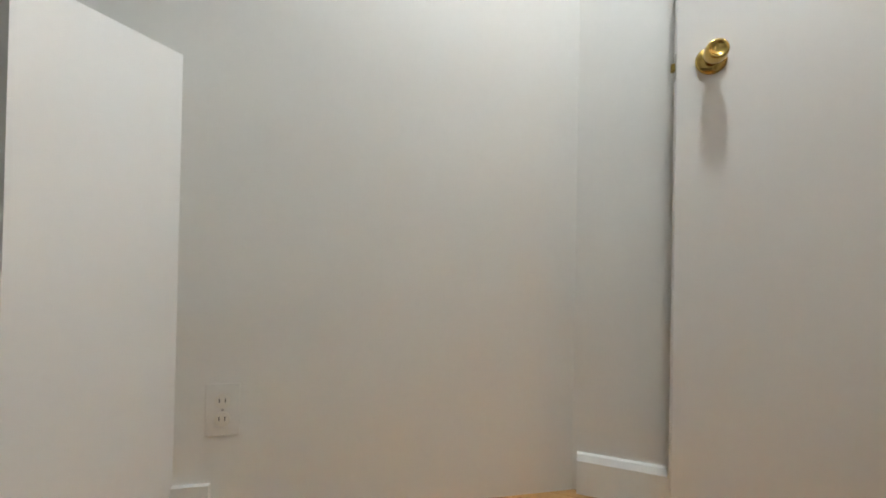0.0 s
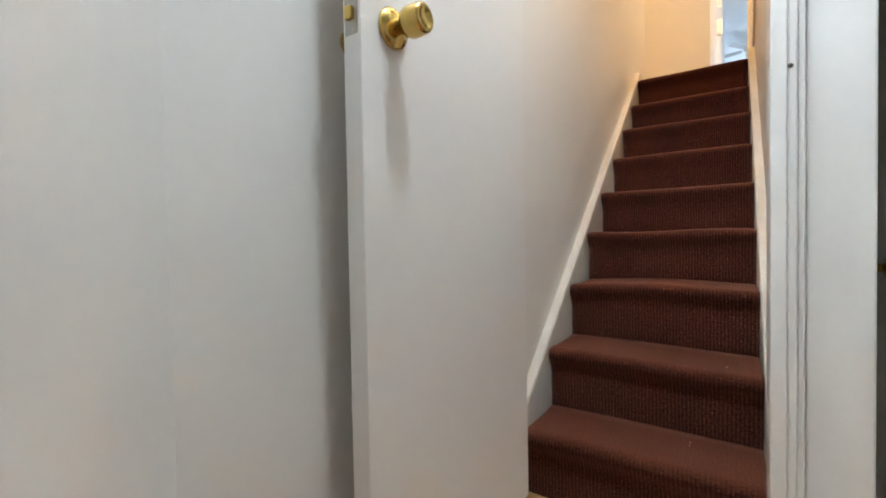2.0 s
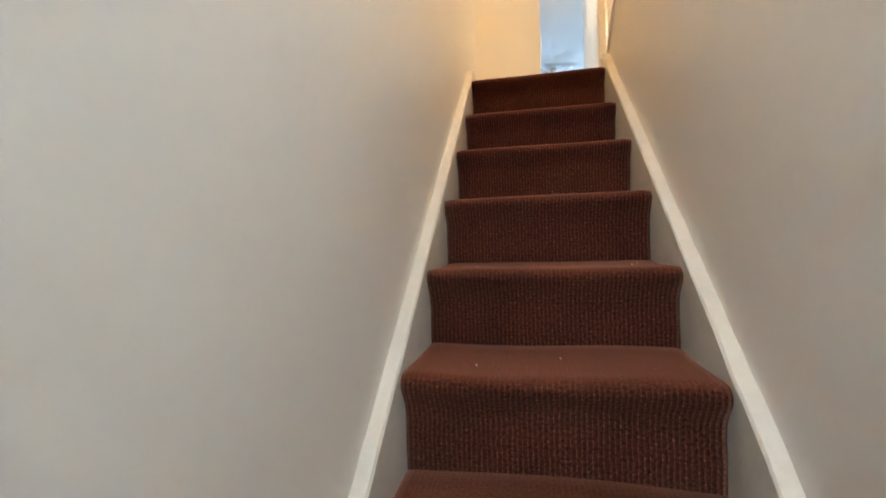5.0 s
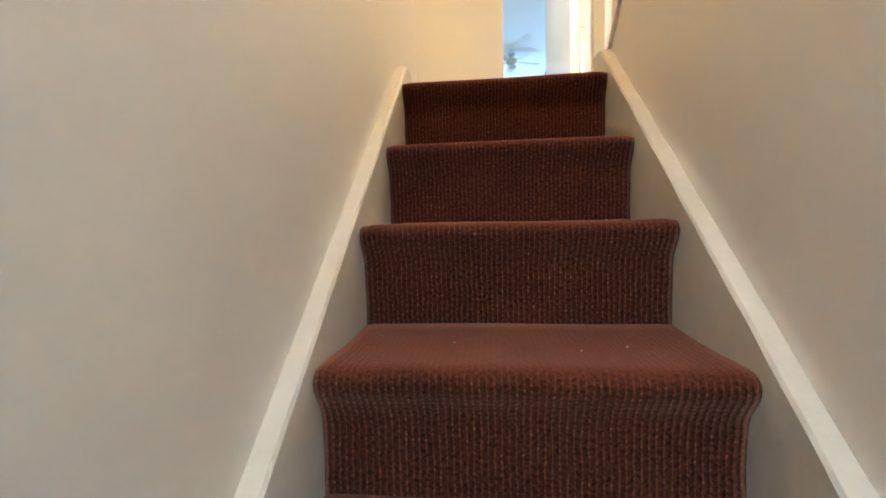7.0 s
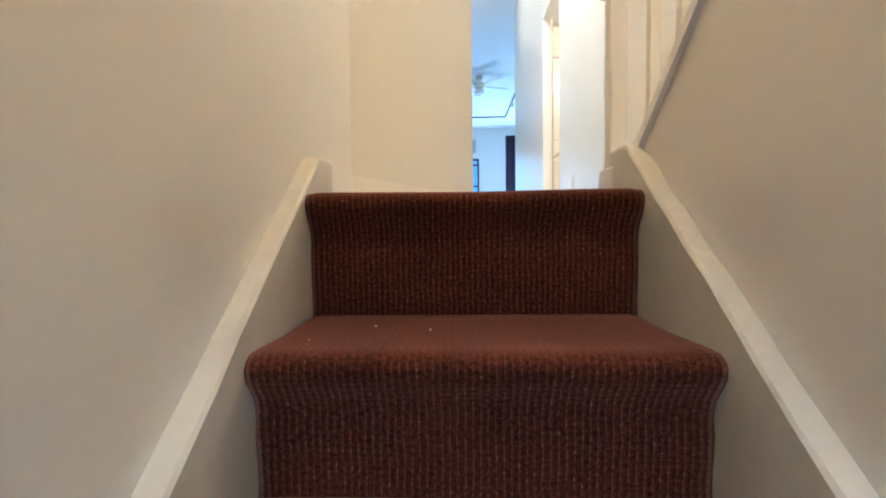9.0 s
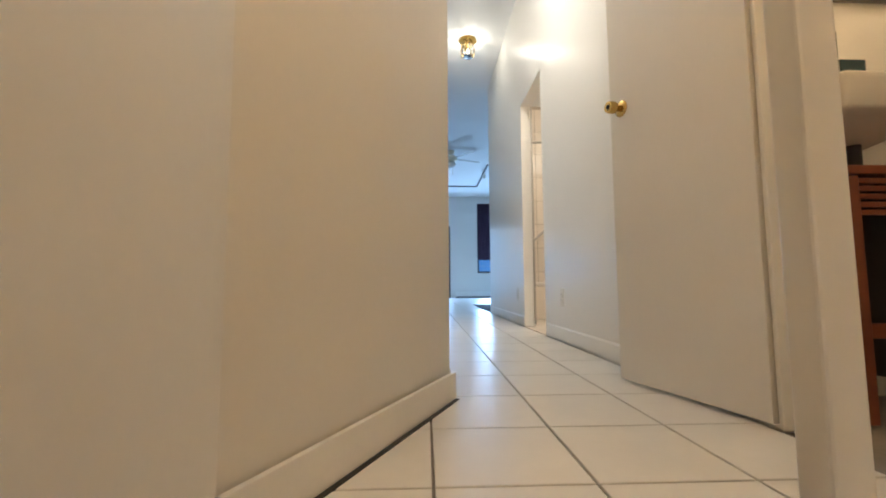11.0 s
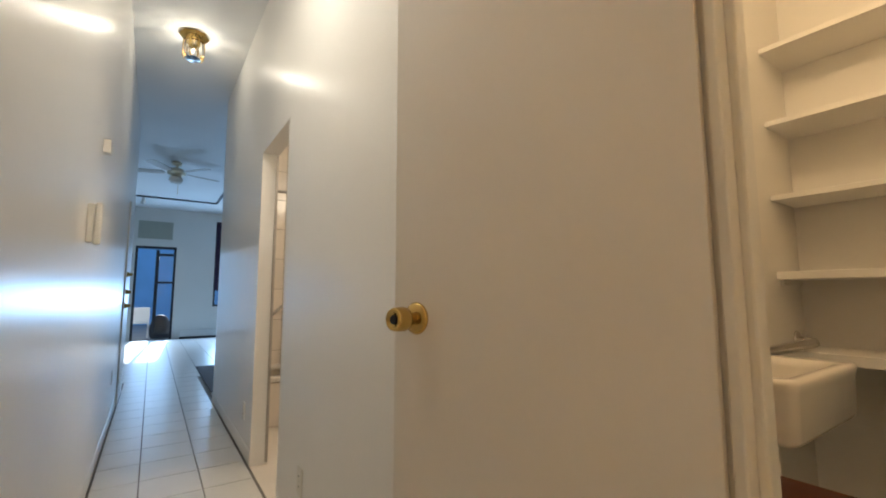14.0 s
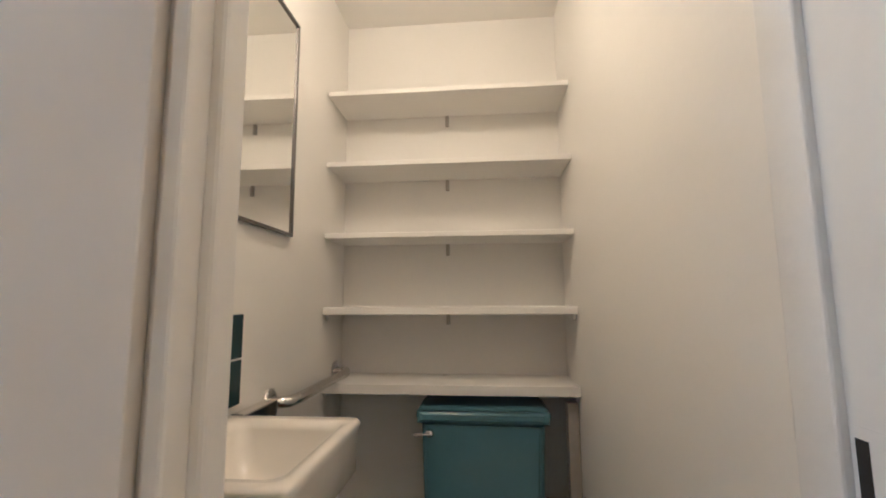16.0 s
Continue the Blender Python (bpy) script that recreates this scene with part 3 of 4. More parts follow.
# ---- guard on the sloping wall ----
bm = bmesh.new()
prism(bm, [(-1.80, cap(-1.80)), (-1.80, cap(-1.80) + 0.022), (0.145, cap(0.145) + 0.022), (0.165, cap(0.165) + 0.012), (0.165, cap(0.165) - 0.012), (0.15, cap(0.15))], 0, XR - 0.010, XR + 0.10)
structure("trim_sloping_cap", bm, TRIM, "worn white sloping cap of the stair wall", "trim")
rail = thing("balustrade", pose(0.31, 0, 0), "white painted square balusters under a sloping handrail", "balustrade")
for y in (0.046, -0.052, -0.164, -0.276, -0.388):
    bm = boxed((-0.009, y - 0.009, cap(y) + 0.012), (0.009, y + 0.009, cap(y) + 0.92), 0.002)
    part("baluster", bm, TRIM, rail)
bm = boxed((-0.032, 0.143, -0.004), (0.055, 0.230, 0.058), 0.005)
box(bm, (-0.030, 0.163, 0.05), (0.004, 0.197, 1.05), 0.003)
part("newel_post", bm, TRIM, rail, "square white newel post on a worn block")
bm = bmesh.new()
prism(bm, [(-0.45, cap(-0.45) + 0.90), (-0.45, cap(-0.45) + 0.95), (0.20, cap(0.20) + 0.95), (0.20, cap(0.20) + 0.90)], 0, -0.03, 0.03)
part("handrail", bm, TRIM, rail)

# baseboards of landing and hall
bm = bmesh.new()
box(bm, (XL, 0.168, 0.003), (XL + 0.012, 0.455, 0.085), 0.002)
box(bm, (XL, 0.290, -0.006), (XL + 0.012, 0.445, 0.001))
structure("baseboard_3", bm, TRIM, "white baseboard at the stair head", "baseboard")
structure("trim_floor_joint", beam((XL + 0.002, 0.440), (HL + 0.012, 1.262), 0.020, -0.006, 0.0025), DARK, "dark joint between floor and angled wall", "trim")
structure("baseboard_4", beam((XL + 0.002, 0.448), (HL + 0.010, 1.270), 0.012, 0.003, 0.085), TRIM, "white baseboard on the angled wall", "baseboard")
bm = bmesh.new()
for y0, y1 in ((0.99, BY0 - 0.002), (BY1 + 0.002, 5.78)):
    prism(bm, [(HR, 0.006), (HR - 0.005, 0.006), (HR - 0.005, 0.082), (HR - 0.002, 0.090), (HR, 0.092)], 1, y0, y1)
structure("baseboard_5", bm, GLOSS, "white painted hall baseboard", "baseboard")
bm = bmesh.new()
prism(bm, [(HL, 0.006), (HL + 0.005, 0.006), (HL + 0.005, 0.082), (HL + 0.002, 0.090), (HL, 0.092)], 1, 1.30, 5.9)
structure("baseboard_6", bm, GLOSS, "white painted hall baseboard", "baseboard")

# toilet doorway
bm = bmesh.new()
box(bm, (HR - 0.008, TY1 - 0.012, 0), (HR + 0.070, TY1 + 0.004, 2.06), 0.003)
box(bm, (HR + 0.018, TY1 - 0.024, 0), (HR + 0.050, TY1 - 0.010, 2.06), 0.004)
box(bm, (HR - 0.006, TY0 - 0.004, 0), (1.050, TY0 + 0.012, 2.06), 0.002)
box(bm, (0.988, TY0 + 0.010, 0), (1.042, TY0 + 0.022, 2.06), 0.003)
box(bm, (HR - 0.006, TY0, 2.048), (HR + 0.118, TY1, 2.066), 0.002)
structure("door_frame_toilet", bm, TRIM, "white painted jamb of the toilet doorway", "door frame")
bm = bmesh.new()
box(bm, (0.948, TY0 + 0.0115, 1.006), (0.985, TY0 + 0.0128, 1.088), 0.0)
tagged(part("strike_plate", bm, TRIM), "white painted strike plate in the jamb", "strike plate")
bm = boxed((0.969, TY0 + 0.0126, 1.014), (0.981, TY0 + 0.0138, 1.078))
tagged(part("strike_hole", bm, DARK), "dark latch hole of the strike plate", "latch hole")
# bathroom opening lining
bm = bmesh.new()
box(bm, (HR - 0.002, BY0 - 0.002, 0), (HR + 0.104, BY0 + 0.010, BZ), 0.001)
box(bm, (HR - 0.002, BY1 - 0.010, 0), (HR + 0.104, BY1 + 0.002, BZ), 0.001)
box(bm, (HR - 0.002, BY0, BZ - 0.010), (HR + 0.104, BY1, BZ + 0.002), 0.001)
structure("door_frame_bathroom", bm, GLOSS, "white lining of the bathroom opening", "door frame")
bm = boxed((HR + 0.085, BY1 - 0.030, 0.02), (HR + 0.10, BY1 - 0.018, BZ - 0.02))
structure("trim_bathroom_track", bm, DULLSTEEL, "thin metal track of the sliding bathroom door", "trim")

# ---- toilet closet things ----
SHX = 2.063
for z, t in ((1.955, 0.018), (1.681, 0.018), (1.415, 0.018), (1.142, 0.026), (0.872, 0.034)):
    sh = thing("wall_shelf", pose(SHX, CY0, z), "white painted board shelf across the toilet wall", "shelf", "toilet shelves")
    part("board", boxed((0, 0.001, 0), (CX1 - SHX, CY1 - CY0 - 0.001, t), 0.002), CREAM, sh)
    if z < 1.2:
        part("cleat", boxed((0.030, 0.001, -0.020), (0.205, 0.012, -0.0005), 0.002), CREAM, sh)
        part("cleat", boxed((0.030, CY1 - CY0 - 0.012, -0.020), (0.205, CY1 - CY0 - 0.001, -0.0005), 0.002), CREAM, sh)
    if z > 1.0:
        bm = boxed((CX1 - SHX - 0.012, 0.447, -0.046), (CX1 - SHX, 0.462, -0.0005), 0.002)
        box(bm, (CX1 - SHX - 0.016, 0.450, -0.042), (CX1 - SHX - 0.011, 0.459, -0.005))
        part("bracket", bm, DULLSTEEL, sh, "small grey metal shelf bracket")

wc = thing("toilet", pose(2.02, 0.69, 0.0), "teal ceramic toilet with a chrome flush lever under the shelves", "toilet")
bm = bmesh.new()
prism(bm, [(0.012, -0.200), (0.0, -0.185), (0.0, 0.185), (0.012, 0.200), (0.235, 0.200), (0.235, -0.200)], 2, 0.40, 0.795)
for v in bm.verts:
    if v.co.z < 0.5:
        v.co.y *= 0.93
bmesh.ops.bevel(bm, geom=[e for e in bm.edges], offset=0.006, segments=2, affect="EDGES")
part("tank", bm, TEAL, wc)
bm = bmesh.new()
prism(bm, [(0.004, -0.219), (-0.013, -0.205), (-0.013, 0.205), (0.004, 0.219), (0.24, 0.219), (0.24, -0.219)], 2, 0.795, 0.836)
bmesh.ops.bevel(bm, geom=[e for e in bm.edges if e.calc_length() > 0.03], offset=0.012, segments=3, affect="EDGES")
part("tank_lid", bm, TEAL, wc, "teal tank lid")
bm = bmesh.new()
lathe(bm, [(0.013, 0), (0.014, 0.006), (0.010, 0.012), (0.007, 0.016)], 18, Matrix.Translation((0.002, 0.172, 0.763)) @ pose(0, 0, 0, 0, -90, 0))
tube(bm, [(-0.014, 0.172, 0.763), (-0.016, 0.195, 0.762), (-0.015, 0.222, 0.760)], 0.0042, 10)
part("flush_lever", bm, STEEL, wc, "chrome flush lever", True)
bm = bmesh.new()
lathe(bm, [(0.10, 0.0), (0.11, 0.02), (0.10, 0.12), (0.13, 0.25), (0.185, 0.36), (0.19, 0.39), (0.17, 0.40), (0.15, 0.37), (0.05, 0.28)], 28, Matrix.Translation((-0.20, 0, 0)) @ Matrix.Diagonal((1.25, 1, 1, 1)))
part("bowl", bm, TEAL, wc, "teal toilet bowl", True)
bm = bmesh.new()
box(bm, (-0.02, -0.12, 0.30), (0.23, 0.12, 0.402), 0.01)
part("bowl_back", bm, TEAL, wc)

# post below the lowest shelf, darker than the boards: reuses the fan blade colour
bm = boxed((2.10, CY0 + 0.002, 0.0), (2.145, CY0 + 0.040, 0.845), 0.003)
tagged(part("shelf_post", bm, FANWOOD), "grey-brown post holding the lowest toilet shelf", "post")
# wall-hung sink with a sloping front
sink = thing("wall_sink", pose(1.297, CY1, 0.0), "cream white wall-hung porcelain sink", "sink")
SW_, SD = 0.134, 0.318


def ring(bm, hw, y0, y1, z, r):
    """A rounded rectangle in plan; y runs out from the wall as minus."""
    pts = []
    hw *= 1.26
    for cx, cy, a0 in ((hw - r, -y0 - r, 0), (-hw + r, -y0 - r, 90), (-hw + r, -y1 + r, 180), (hw - r, -y1 + r, 270)):
        for k in range(6):
            a = radians(a0 + 18 * k)
            pts.append(bm.verts.new((cx + r * math.cos(a), cy + r * math.sin(a), z)))
    return pts


bm = bmesh.new()
rings = [ring(bm, 0.06, 0.0, 0.15, 0.792, 0.02), ring(bm, 0.100, 0.0, 0.235, 0.822, 0.025), ring(bm, 0.108, 0.0, 0.265, 0.848, 0.022), ring(bm, 0.126, 0.0, 0.305, 0.852, 0.020), ring(bm, 0.130, 0.0, 0.312, 0.862, 0.018),
         ring(bm, 0.132, 0.0, 0.315, 0.938, 0.018), ring(bm, SW_, 0.0, SD, 0.950, 0.016), ring(bm, 0.130, 0.003, 0.314, 0.957, 0.016), ring(bm, 0.108, 0.070, 0.291, 0.955, 0.026), ring(bm, 0.102, 0.078, 0.284, 0.940, 0.030),
         ring(bm, 0.084, 0.095, 0.262, 0.872, 0.040), ring(bm, 0.03, 0.14, 0.20, 0.862, 0.015)]
for a, b in zip(rings, rings[1:]):
    for k in range(len(a)):
        bm.faces.new((a[k], a[(k + 1) % len(a)], b[(k + 1) % len(a)], b[k]))
bm.faces.new(list(reversed(rings[0])))
bm.faces.new(rings[-1])
bmesh.ops.recalc_face_normals(bm, faces=bm.faces)
part("basin", bm, PORCELAIN, sink, "", True)
bm = bmesh.new()
tube(bm, [(0.0, -0.17, 0.79), (0.0, -0.17, 0.66), (0.0, -0.165, 0.60), (0.01, -0.14, 0.57), (0.02, -0.10, 0.58), (0.02, -0.07, 0.62), (0.02, -0.05, 0.66), (0.02, 0.0, 0.67)], 0.019)
part("drain_trap", bm, BLACK, sink, "dark drain trap", True)
bar = thing("grab_bar", pose(0, CY1, 0), "chrome grab bar on the toilet wall above the sink", "grab bar")
bm = bmesh.new()
tube(bm, [(1.70, 0.0, 0.927), (1.70, -0.03, 0.927), (1.715, -0.05, 0.927), (1.75, -0.058, 0.927), (1.90, -0.058, 0.927), (2.05, -0.058, 0.927), (2.16, -0.058, 0.927), (2.19, -0.05, 0.927), (2.205, -0.03, 0.927), (2.205, 0, 0.927)], 0.0155, 16)
part("bar", bm, STEEL, bar, "", True)
part("square_end", boxed((1.50, -0.046, 0.907), (1.655, -0.012, 0.947), 0.004), STEEL, bar, "flat chrome end piece")
for x in (1.70, 2.205):
    bm = bmesh.new()
    lathe(bm, [(0.036, 0.0), (0.036, 0.004), (0.028, 0.009), (0.018, 0.011)], 24, Matrix.Translation((x, 0, 0.927)) @ pose(0, 0, 0, 90, 0, 0))
    part("flange", bm, STEEL, bar, "round chrome flange", True)

mir = thing("mirror_cabinet", pose(1.552, CY1, 1.378), "mirrored wall cabinet with a thin steel edge", "mirror")
part("body", boxed((-0.22, -0.008, 0.002), (0.218, 0.0, 0.655), 0.002), DULLSTEEL, mir)
part("mirror_pane", boxed((-0.212, -0.0115, 0.010), (0.212, -0.0085, 0.650)), MIRROR, mir)
for lo, hi in (((-0.22, -0.016, 0), (0.22, -0.008, 0.009)), ((-0.22, -0.016, 0.651), (0.22, -0.008, 0.660)), ((-0.22, -0.016, 0.0092), (-0.211, -0.008, 0.6508)), ((0.211, -0.016, 0.0092), (0.22, -0.008, 0.6508))):
    part("edge_strip", boxed(lo, hi), DARKSTEEL, mir)

# slatted wooden stand under the sink
st = thing("wooden_stand", pose(1.30, 1.06, 0.0), "reddish brown slatted wooden stand under the sink", "stand")
for sx in (-0.17, 0.17):
    for sy in (-0.11, 0.11):
        part("leg", boxed((sx - 0.018, sy - 0.018, 0), (sx + 0.018, sy + 0.018, 0.66), 0.003), CHERRY, st)
part("top_board", boxed((-0.20, -0.14, 0.66), (0.20, 0.14, 0.685), 0.004), CHERRY, st)
for k in range(5):
    part("slat", boxed((-0.15, -0.125, 0.55 + 0.022 * k), (0.15, -0.115, 0.565 + 0.022 * k), 0.002), CHERRY, st)
for k in range(5):
    part("slat", boxed((-0.183, -0.09, 0.545 + 0.022 * k), (-0.174, 0.09, 0.558 + 0.022 * k), 0.002), CHERRY, st)
part("side_rail", boxed((-0.186, -0.0915, 0.47), (-0.170, 0.0915, 0.51), 0.003), CHERRY, st)
# black sheet added to make the space behind the slats dark
part("inner_board", boxed((-0.02, -0.10, 0.10), (-0.008, 0.10, 0.655), 0.002), BLACK, st, "black backing added behind the slats")
part("stretcher", boxed((-0.15, -0.118, 0.22), (0.15, -0.102, 0.26), 0.003), CHERRY, st)

# toilet ceiling lamp
tl = thing("toilet_ceiling_lamp", pose(1.36, 0.92, CZ), "small warm glass ceiling lamp in the toilet", "ceiling lamp")
bm = bmesh.new()
lathe(bm, [(0.06, 0.0), (0.062, -0.02), (0.05, -0.03)], 24)
part("base", bm, BRASS, tl, "", True)
bl = part("bulb", lathe(bmesh.new(), [(0.012, -0.03), (0.014, -0.06), (0.03, -0.10), (0.032, -0.125), (0.02, -0.15), (0.004, -0.157)], 20), BULB, tl, "lit bulb", True)
bl.visible_shadow = False

# ---- hall things ----
hl = thing("hall_ceiling_lamp", pose(0.461, 4.556, ZC), "brass ceiling lamp with a lit ribbed glass jar", "ceiling lamp")
bm = bmesh.new()
lathe(bm, [(0.105, 0.0), (0.110, -0.012), (0.098, -0.030), (0.060, -0.045), (0.058, -0.055)], 8)
part("base", bm, BRASS, hl, "eight-sided brass base")
bm = bmesh.new()
lathe(bm, [(0.055, -0.05), (0.075, -0.075), (0.080, -0.12), (0.078, -0.18), (0.060, -0.205), (0.02, -0.212)], 8)
gj = part("glass_jar", bm, glass_material("lamp_glass", 0.06), hl, "clear faceted glass jar")
gj.visible_shadow = False
bl = part("bulb", lathe(bmesh.new(), [(0.012, -0.055), (0.014, -0.075), (0.028, -0.11), (0.030, -0.135), (0.02, -0.155), (0.004, -0.162)], 20), BULB, hl, "lit bulb", True)
bl.visible_shadow = False
bm = bmesh.new()
for k in range(8):
    a = radians(22.5 + 45 * k)
    c, s = math.cos(a), math.sin(a)
    tube(bm, [(0.058 * c, 0.058 * s, -0.05), (0.078 * c, 0.078 * s, -0.075), (0.083 * c, 0.083 * s, -0.12), (0.081 * c, 0.081 * s, -0.18), (0.062 * c, 0.062 * s, -0.207)], 0.0048, 6)
part("cage", bm, BRASS, hl, "thin brass ribs")

# unseen pendant, added as the holder of the landing fill light
ll = thing("added_pendant", pose(0.0, -0.75, ZC), "plain pendant lamp with a warm bulb, added out of view over the stair", "pendant lamp")
part("ceiling_rose", lathe(bmesh.new(), [(0.05, 0.0), (0.05, -0.015), (0.02, -0.03)], 24), PLASTIC, ll, "", True)
part("cord", tube(bmesh.new(), [(0, 0, -0.03), (0, 0, -1.15)], 0.004, 8), PLASTIC, ll, "", True)
bl = part("bulb", lathe(bmesh.new(), [(0.016, -1.14), (0.016, -1.19), (0.034, -1.25), (0.035, -1.28), (0.02, -1.31), (0.004, -1.32)], 20), BULB, ll, "lit bulb", True)
bl.visible_shadow = False

# second hall lamp, unseen and added to carry the near hall fill
nl = thing("added_hall_pendant", pose(0.46, 2.20, ZC), "plain warm bulb on a short white cord, added out of view under the hall ceiling", "pendant lamp")
part("ceiling_rose", lathe(bmesh.new(), [(0.05, 0.0), (0.05, -0.02), (0.028, -0.035)], 24), PLASTIC, nl, "", True)
part("cord", tube(bmesh.new(), [(0, 0, -0.03), (0, 0, -0.28)], 0.004, 8), PLASTIC, nl, "", True)
part("holder", lathe(bmesh.new(), [(0.012, -0.27), (0.022, -0.28), (0.024, -0.33)], 20), PLASTIC, nl, "white bulb holder", True)
bl = part("bulb", lathe(bmesh.new(), [(0.016, -0.33), (0.016, -0.36), (0.034, -0.42), (0.035, -0.45), (0.02, -0.48), (0.004, -0.49)], 20), BULB, nl, "lit bulb", True)
bl.visible_shadow = False

ic = thing("intercom", pose(HL, 2.975, 1.31) @ ON_LEFT, "white intercom handset on the hall wall", "intercom")
part("base", boxed((-0.024, 0.0, 0), (0.024, 0.165, 0.024), 0.005), PLASTIC, ic)
part("handset", boxed((-0.019, -0.008, 0.0242), (0.019, 0.172, 0.050), 0.008), PLASTIC, ic)
ch = thing("door_chime", pose(HL, 3.36, 1.80) @ ON_LEFT, "small white chime box on the hall wall", "chime")
part("box", boxed((-0.03, 0, 0), (0.03, 0.07, 0.03), 0.004), PLASTIC, ch)
lk = thing("entry_door", pose(HL, 6.05, 0.0), "white entry door with brass locks in the hall wall", "door")
part("leaf", boxed((0.002, 0.0, 0.005), (0.014, 0.80, 2.05), 0.002), DOORP, lk)
for z in (0.98, 1.12, 1.30):
    bm = bmesh.new()
    lathe(bm, [(0.026, 0.0), (0.026, 0.012), (0.018, 0.020), (0.016, 0.045), (0.010, 0.050)], 18, Matrix.Translation((0.014, 0.09, z)) @ pose(0, 0, 0, 0, 90, 0))
    part("lock", bm, BRASS, lk, "brass lock cylinder", True)

# ---- bathroom things ----
tub = thing("bathtub", pose(HR + 0.12, 4.50, 0.0), "beige bathtub along the tiled bathroom wall", "bathtub")
part("apron", boxed((0, 0, 0), (1.7, 0.05, 0.36), 0.01), BEIGE, tub)
part("rim", boxed((0, -0.015, 0.365), (1.7, 0.08, 0.405), 0.012), PORCELAIN, tub)
part("rim", boxed((0, 0.62, 0.365), (1.7, 0.69, 0.405), 0.012), PORCELAIN, tub)
part("basin_floor", boxed((0.02, 0.05, 0.06), (1.68, 0.68, 0.10), 0.01), PORCELAIN, tub)
gr = thing("tub_grab_rail", pose(HR + 0.12, 5.20, 0.0), "slanting chrome grab rail on the beige tiles", "grab rail")
bm = bmesh.new()
tube(bm, [(0.12, 0.0, 0.72), (0.12, -0.05, 0.74), (0.16, -0.06, 0.78), (0.55, -0.06, 1.12), (0.58, -0.05, 1.15), (0.58, 0, 1.15)], 0.014)
part("rail", bm, DULLSTEEL, gr, "", True)
sc = thing("shower_rod", pose(HR + 0.12, 4.56, 2.0), "dark shower curtain rod over the tub", "rod")
part("rod", tube(bmesh.new(), [(0.0, 0, 0), (1.78, 0, 0)], 0.012), DULLSTEEL, sc, "", True)
# unseen ceiling lamp added to light the bathroom tiles
lamp("bathroom_added_light", "POINT", pose(1.75, 3.4, 2.4), 26, (1.0, 0.74, 0.47), 0.08)
bf = thing("added_bathroom_lamp", pose(1.75, 3.4, 2.7), "round warm bathroom ceiling lamp, added out of view", "ceiling lamp")
bl = part("bulb", lathe(bmesh.new(), [(0.05, 0.0), (0.06, -0.03), (0.09, -0.06), (0.08, -0.12), (0.03, -0.16)], 20), BULB, bf, "lit globe", True)
bl.visible_shadow = False

# ---- living room things ----
fan = thing("ceiling_fan", pose(0.507, 8.636, ZC), "five-bladed ceiling fan with pale wooden blades", "ceiling fan")
bm = bmesh.new()
lathe(bm, [(0.07, 0.0), (0.065, -0.05), (0.018, -0.06), (0.018, -0.10), (0.10, -0.11), (0.13, -0.14), (0.13, -0.19), (0.09, -0.22), (0.05, -0.23)], 28)
part("motor_housing", bm, PALEBRASS, fan, "brass and white fan housing", True)
bm = bmesh.new()
lathe(bm, [(0.05, -0.23), (0.09, -0.25), (0.10, -0.29), (0.07, -0.33), (0.02, -0.345)], 24)
part("light_bowl", bm, PORCELAIN, fan, "white glass bowl", True)
for k in range(5):
    a = 72 * k + 20
    bm = bmesh.new()
    prism(bm, [(0.16, -0.035), (0.22, -0.060), (0.60, -0.072), (0.655, -0.05), (0.665, 0.0), (0.655, 0.05), (0.60, 0.072), (0.22, 0.060), (0.16, 0.035)], 2, -0.008, 0.0)
    bmesh.ops.transform(bm, matrix=pose(0, 0, -0.165, 0, 0, a) @ pose(0, 0, 0, 10, 0, 0), verts=bm.verts)
    part("blade", bm, FANWOOD, fan)
part("pull_chain", tube(bmesh.new(), [(0.03, 0, -0.34), (0.03, 0, -0.52)], 0.003, 6), BRASS, fan)

tr = thing("track_light", pose(0, 0, ZC), "dark ceiling track with white spot heads", "track light")
for lo, hi in (((-0.6, 11.74, -0.03), (1.42, 11.78, 0.0)), ((1.40, 9.6, -0.03), (1.44, 11.739, 0.0))):
    part("track", boxed(lo, hi, 0.003), BLACK, tr)
for x, y in ((1.42, 10.2), (0.02, 11.76)):
    bm = bmesh.new()
    lathe(bm, [(0.02, -0.03), (0.02, -0.06), (0.035, -0.08), (0.05, -0.17), (0.045, -0.172), (0.03, -0.10)], 18, Matrix.Translation((x, y, 0)) @ pose(0, 0, 0, 20, 0, 0))
    part("spot_head", bm, PORCELAIN, tr, "white spot head", True)

ac = thing("wall_grille", pose(-0.073, FY, 2.45), "grey-green louvred grille over the glass door", "grille")
part("casing", boxed((0, -0.03, 0), (0.71, 0.0, 0.43), 0.004), GREYGREEN, ac)
for k in range(9):
    part("louvre", boxed((0.06, -0.040, 0.05 + 0.038 * k), (0.65, -0.031, 0.068 + 0.038 * k)), GREYGREEN, ac)

gd = thing("door_4", pose(DX0, FY, 0), "black-framed glass door to the yard, half open", "door", kind="structure")
for lo, hi in (((0, 0.05, 0), (0.05, 0.12, DZ)), ((DX1 - DX0 - 0.05, 0.05, 0), (DX1 - DX0, 0.12, DZ)), ((0.051, 0.05, DZ - 0.06), (DX1 - DX0 - 0.051, 0.12, DZ))):
    part("jamb", boxed(lo, hi, 0.003), BLACK, gd)
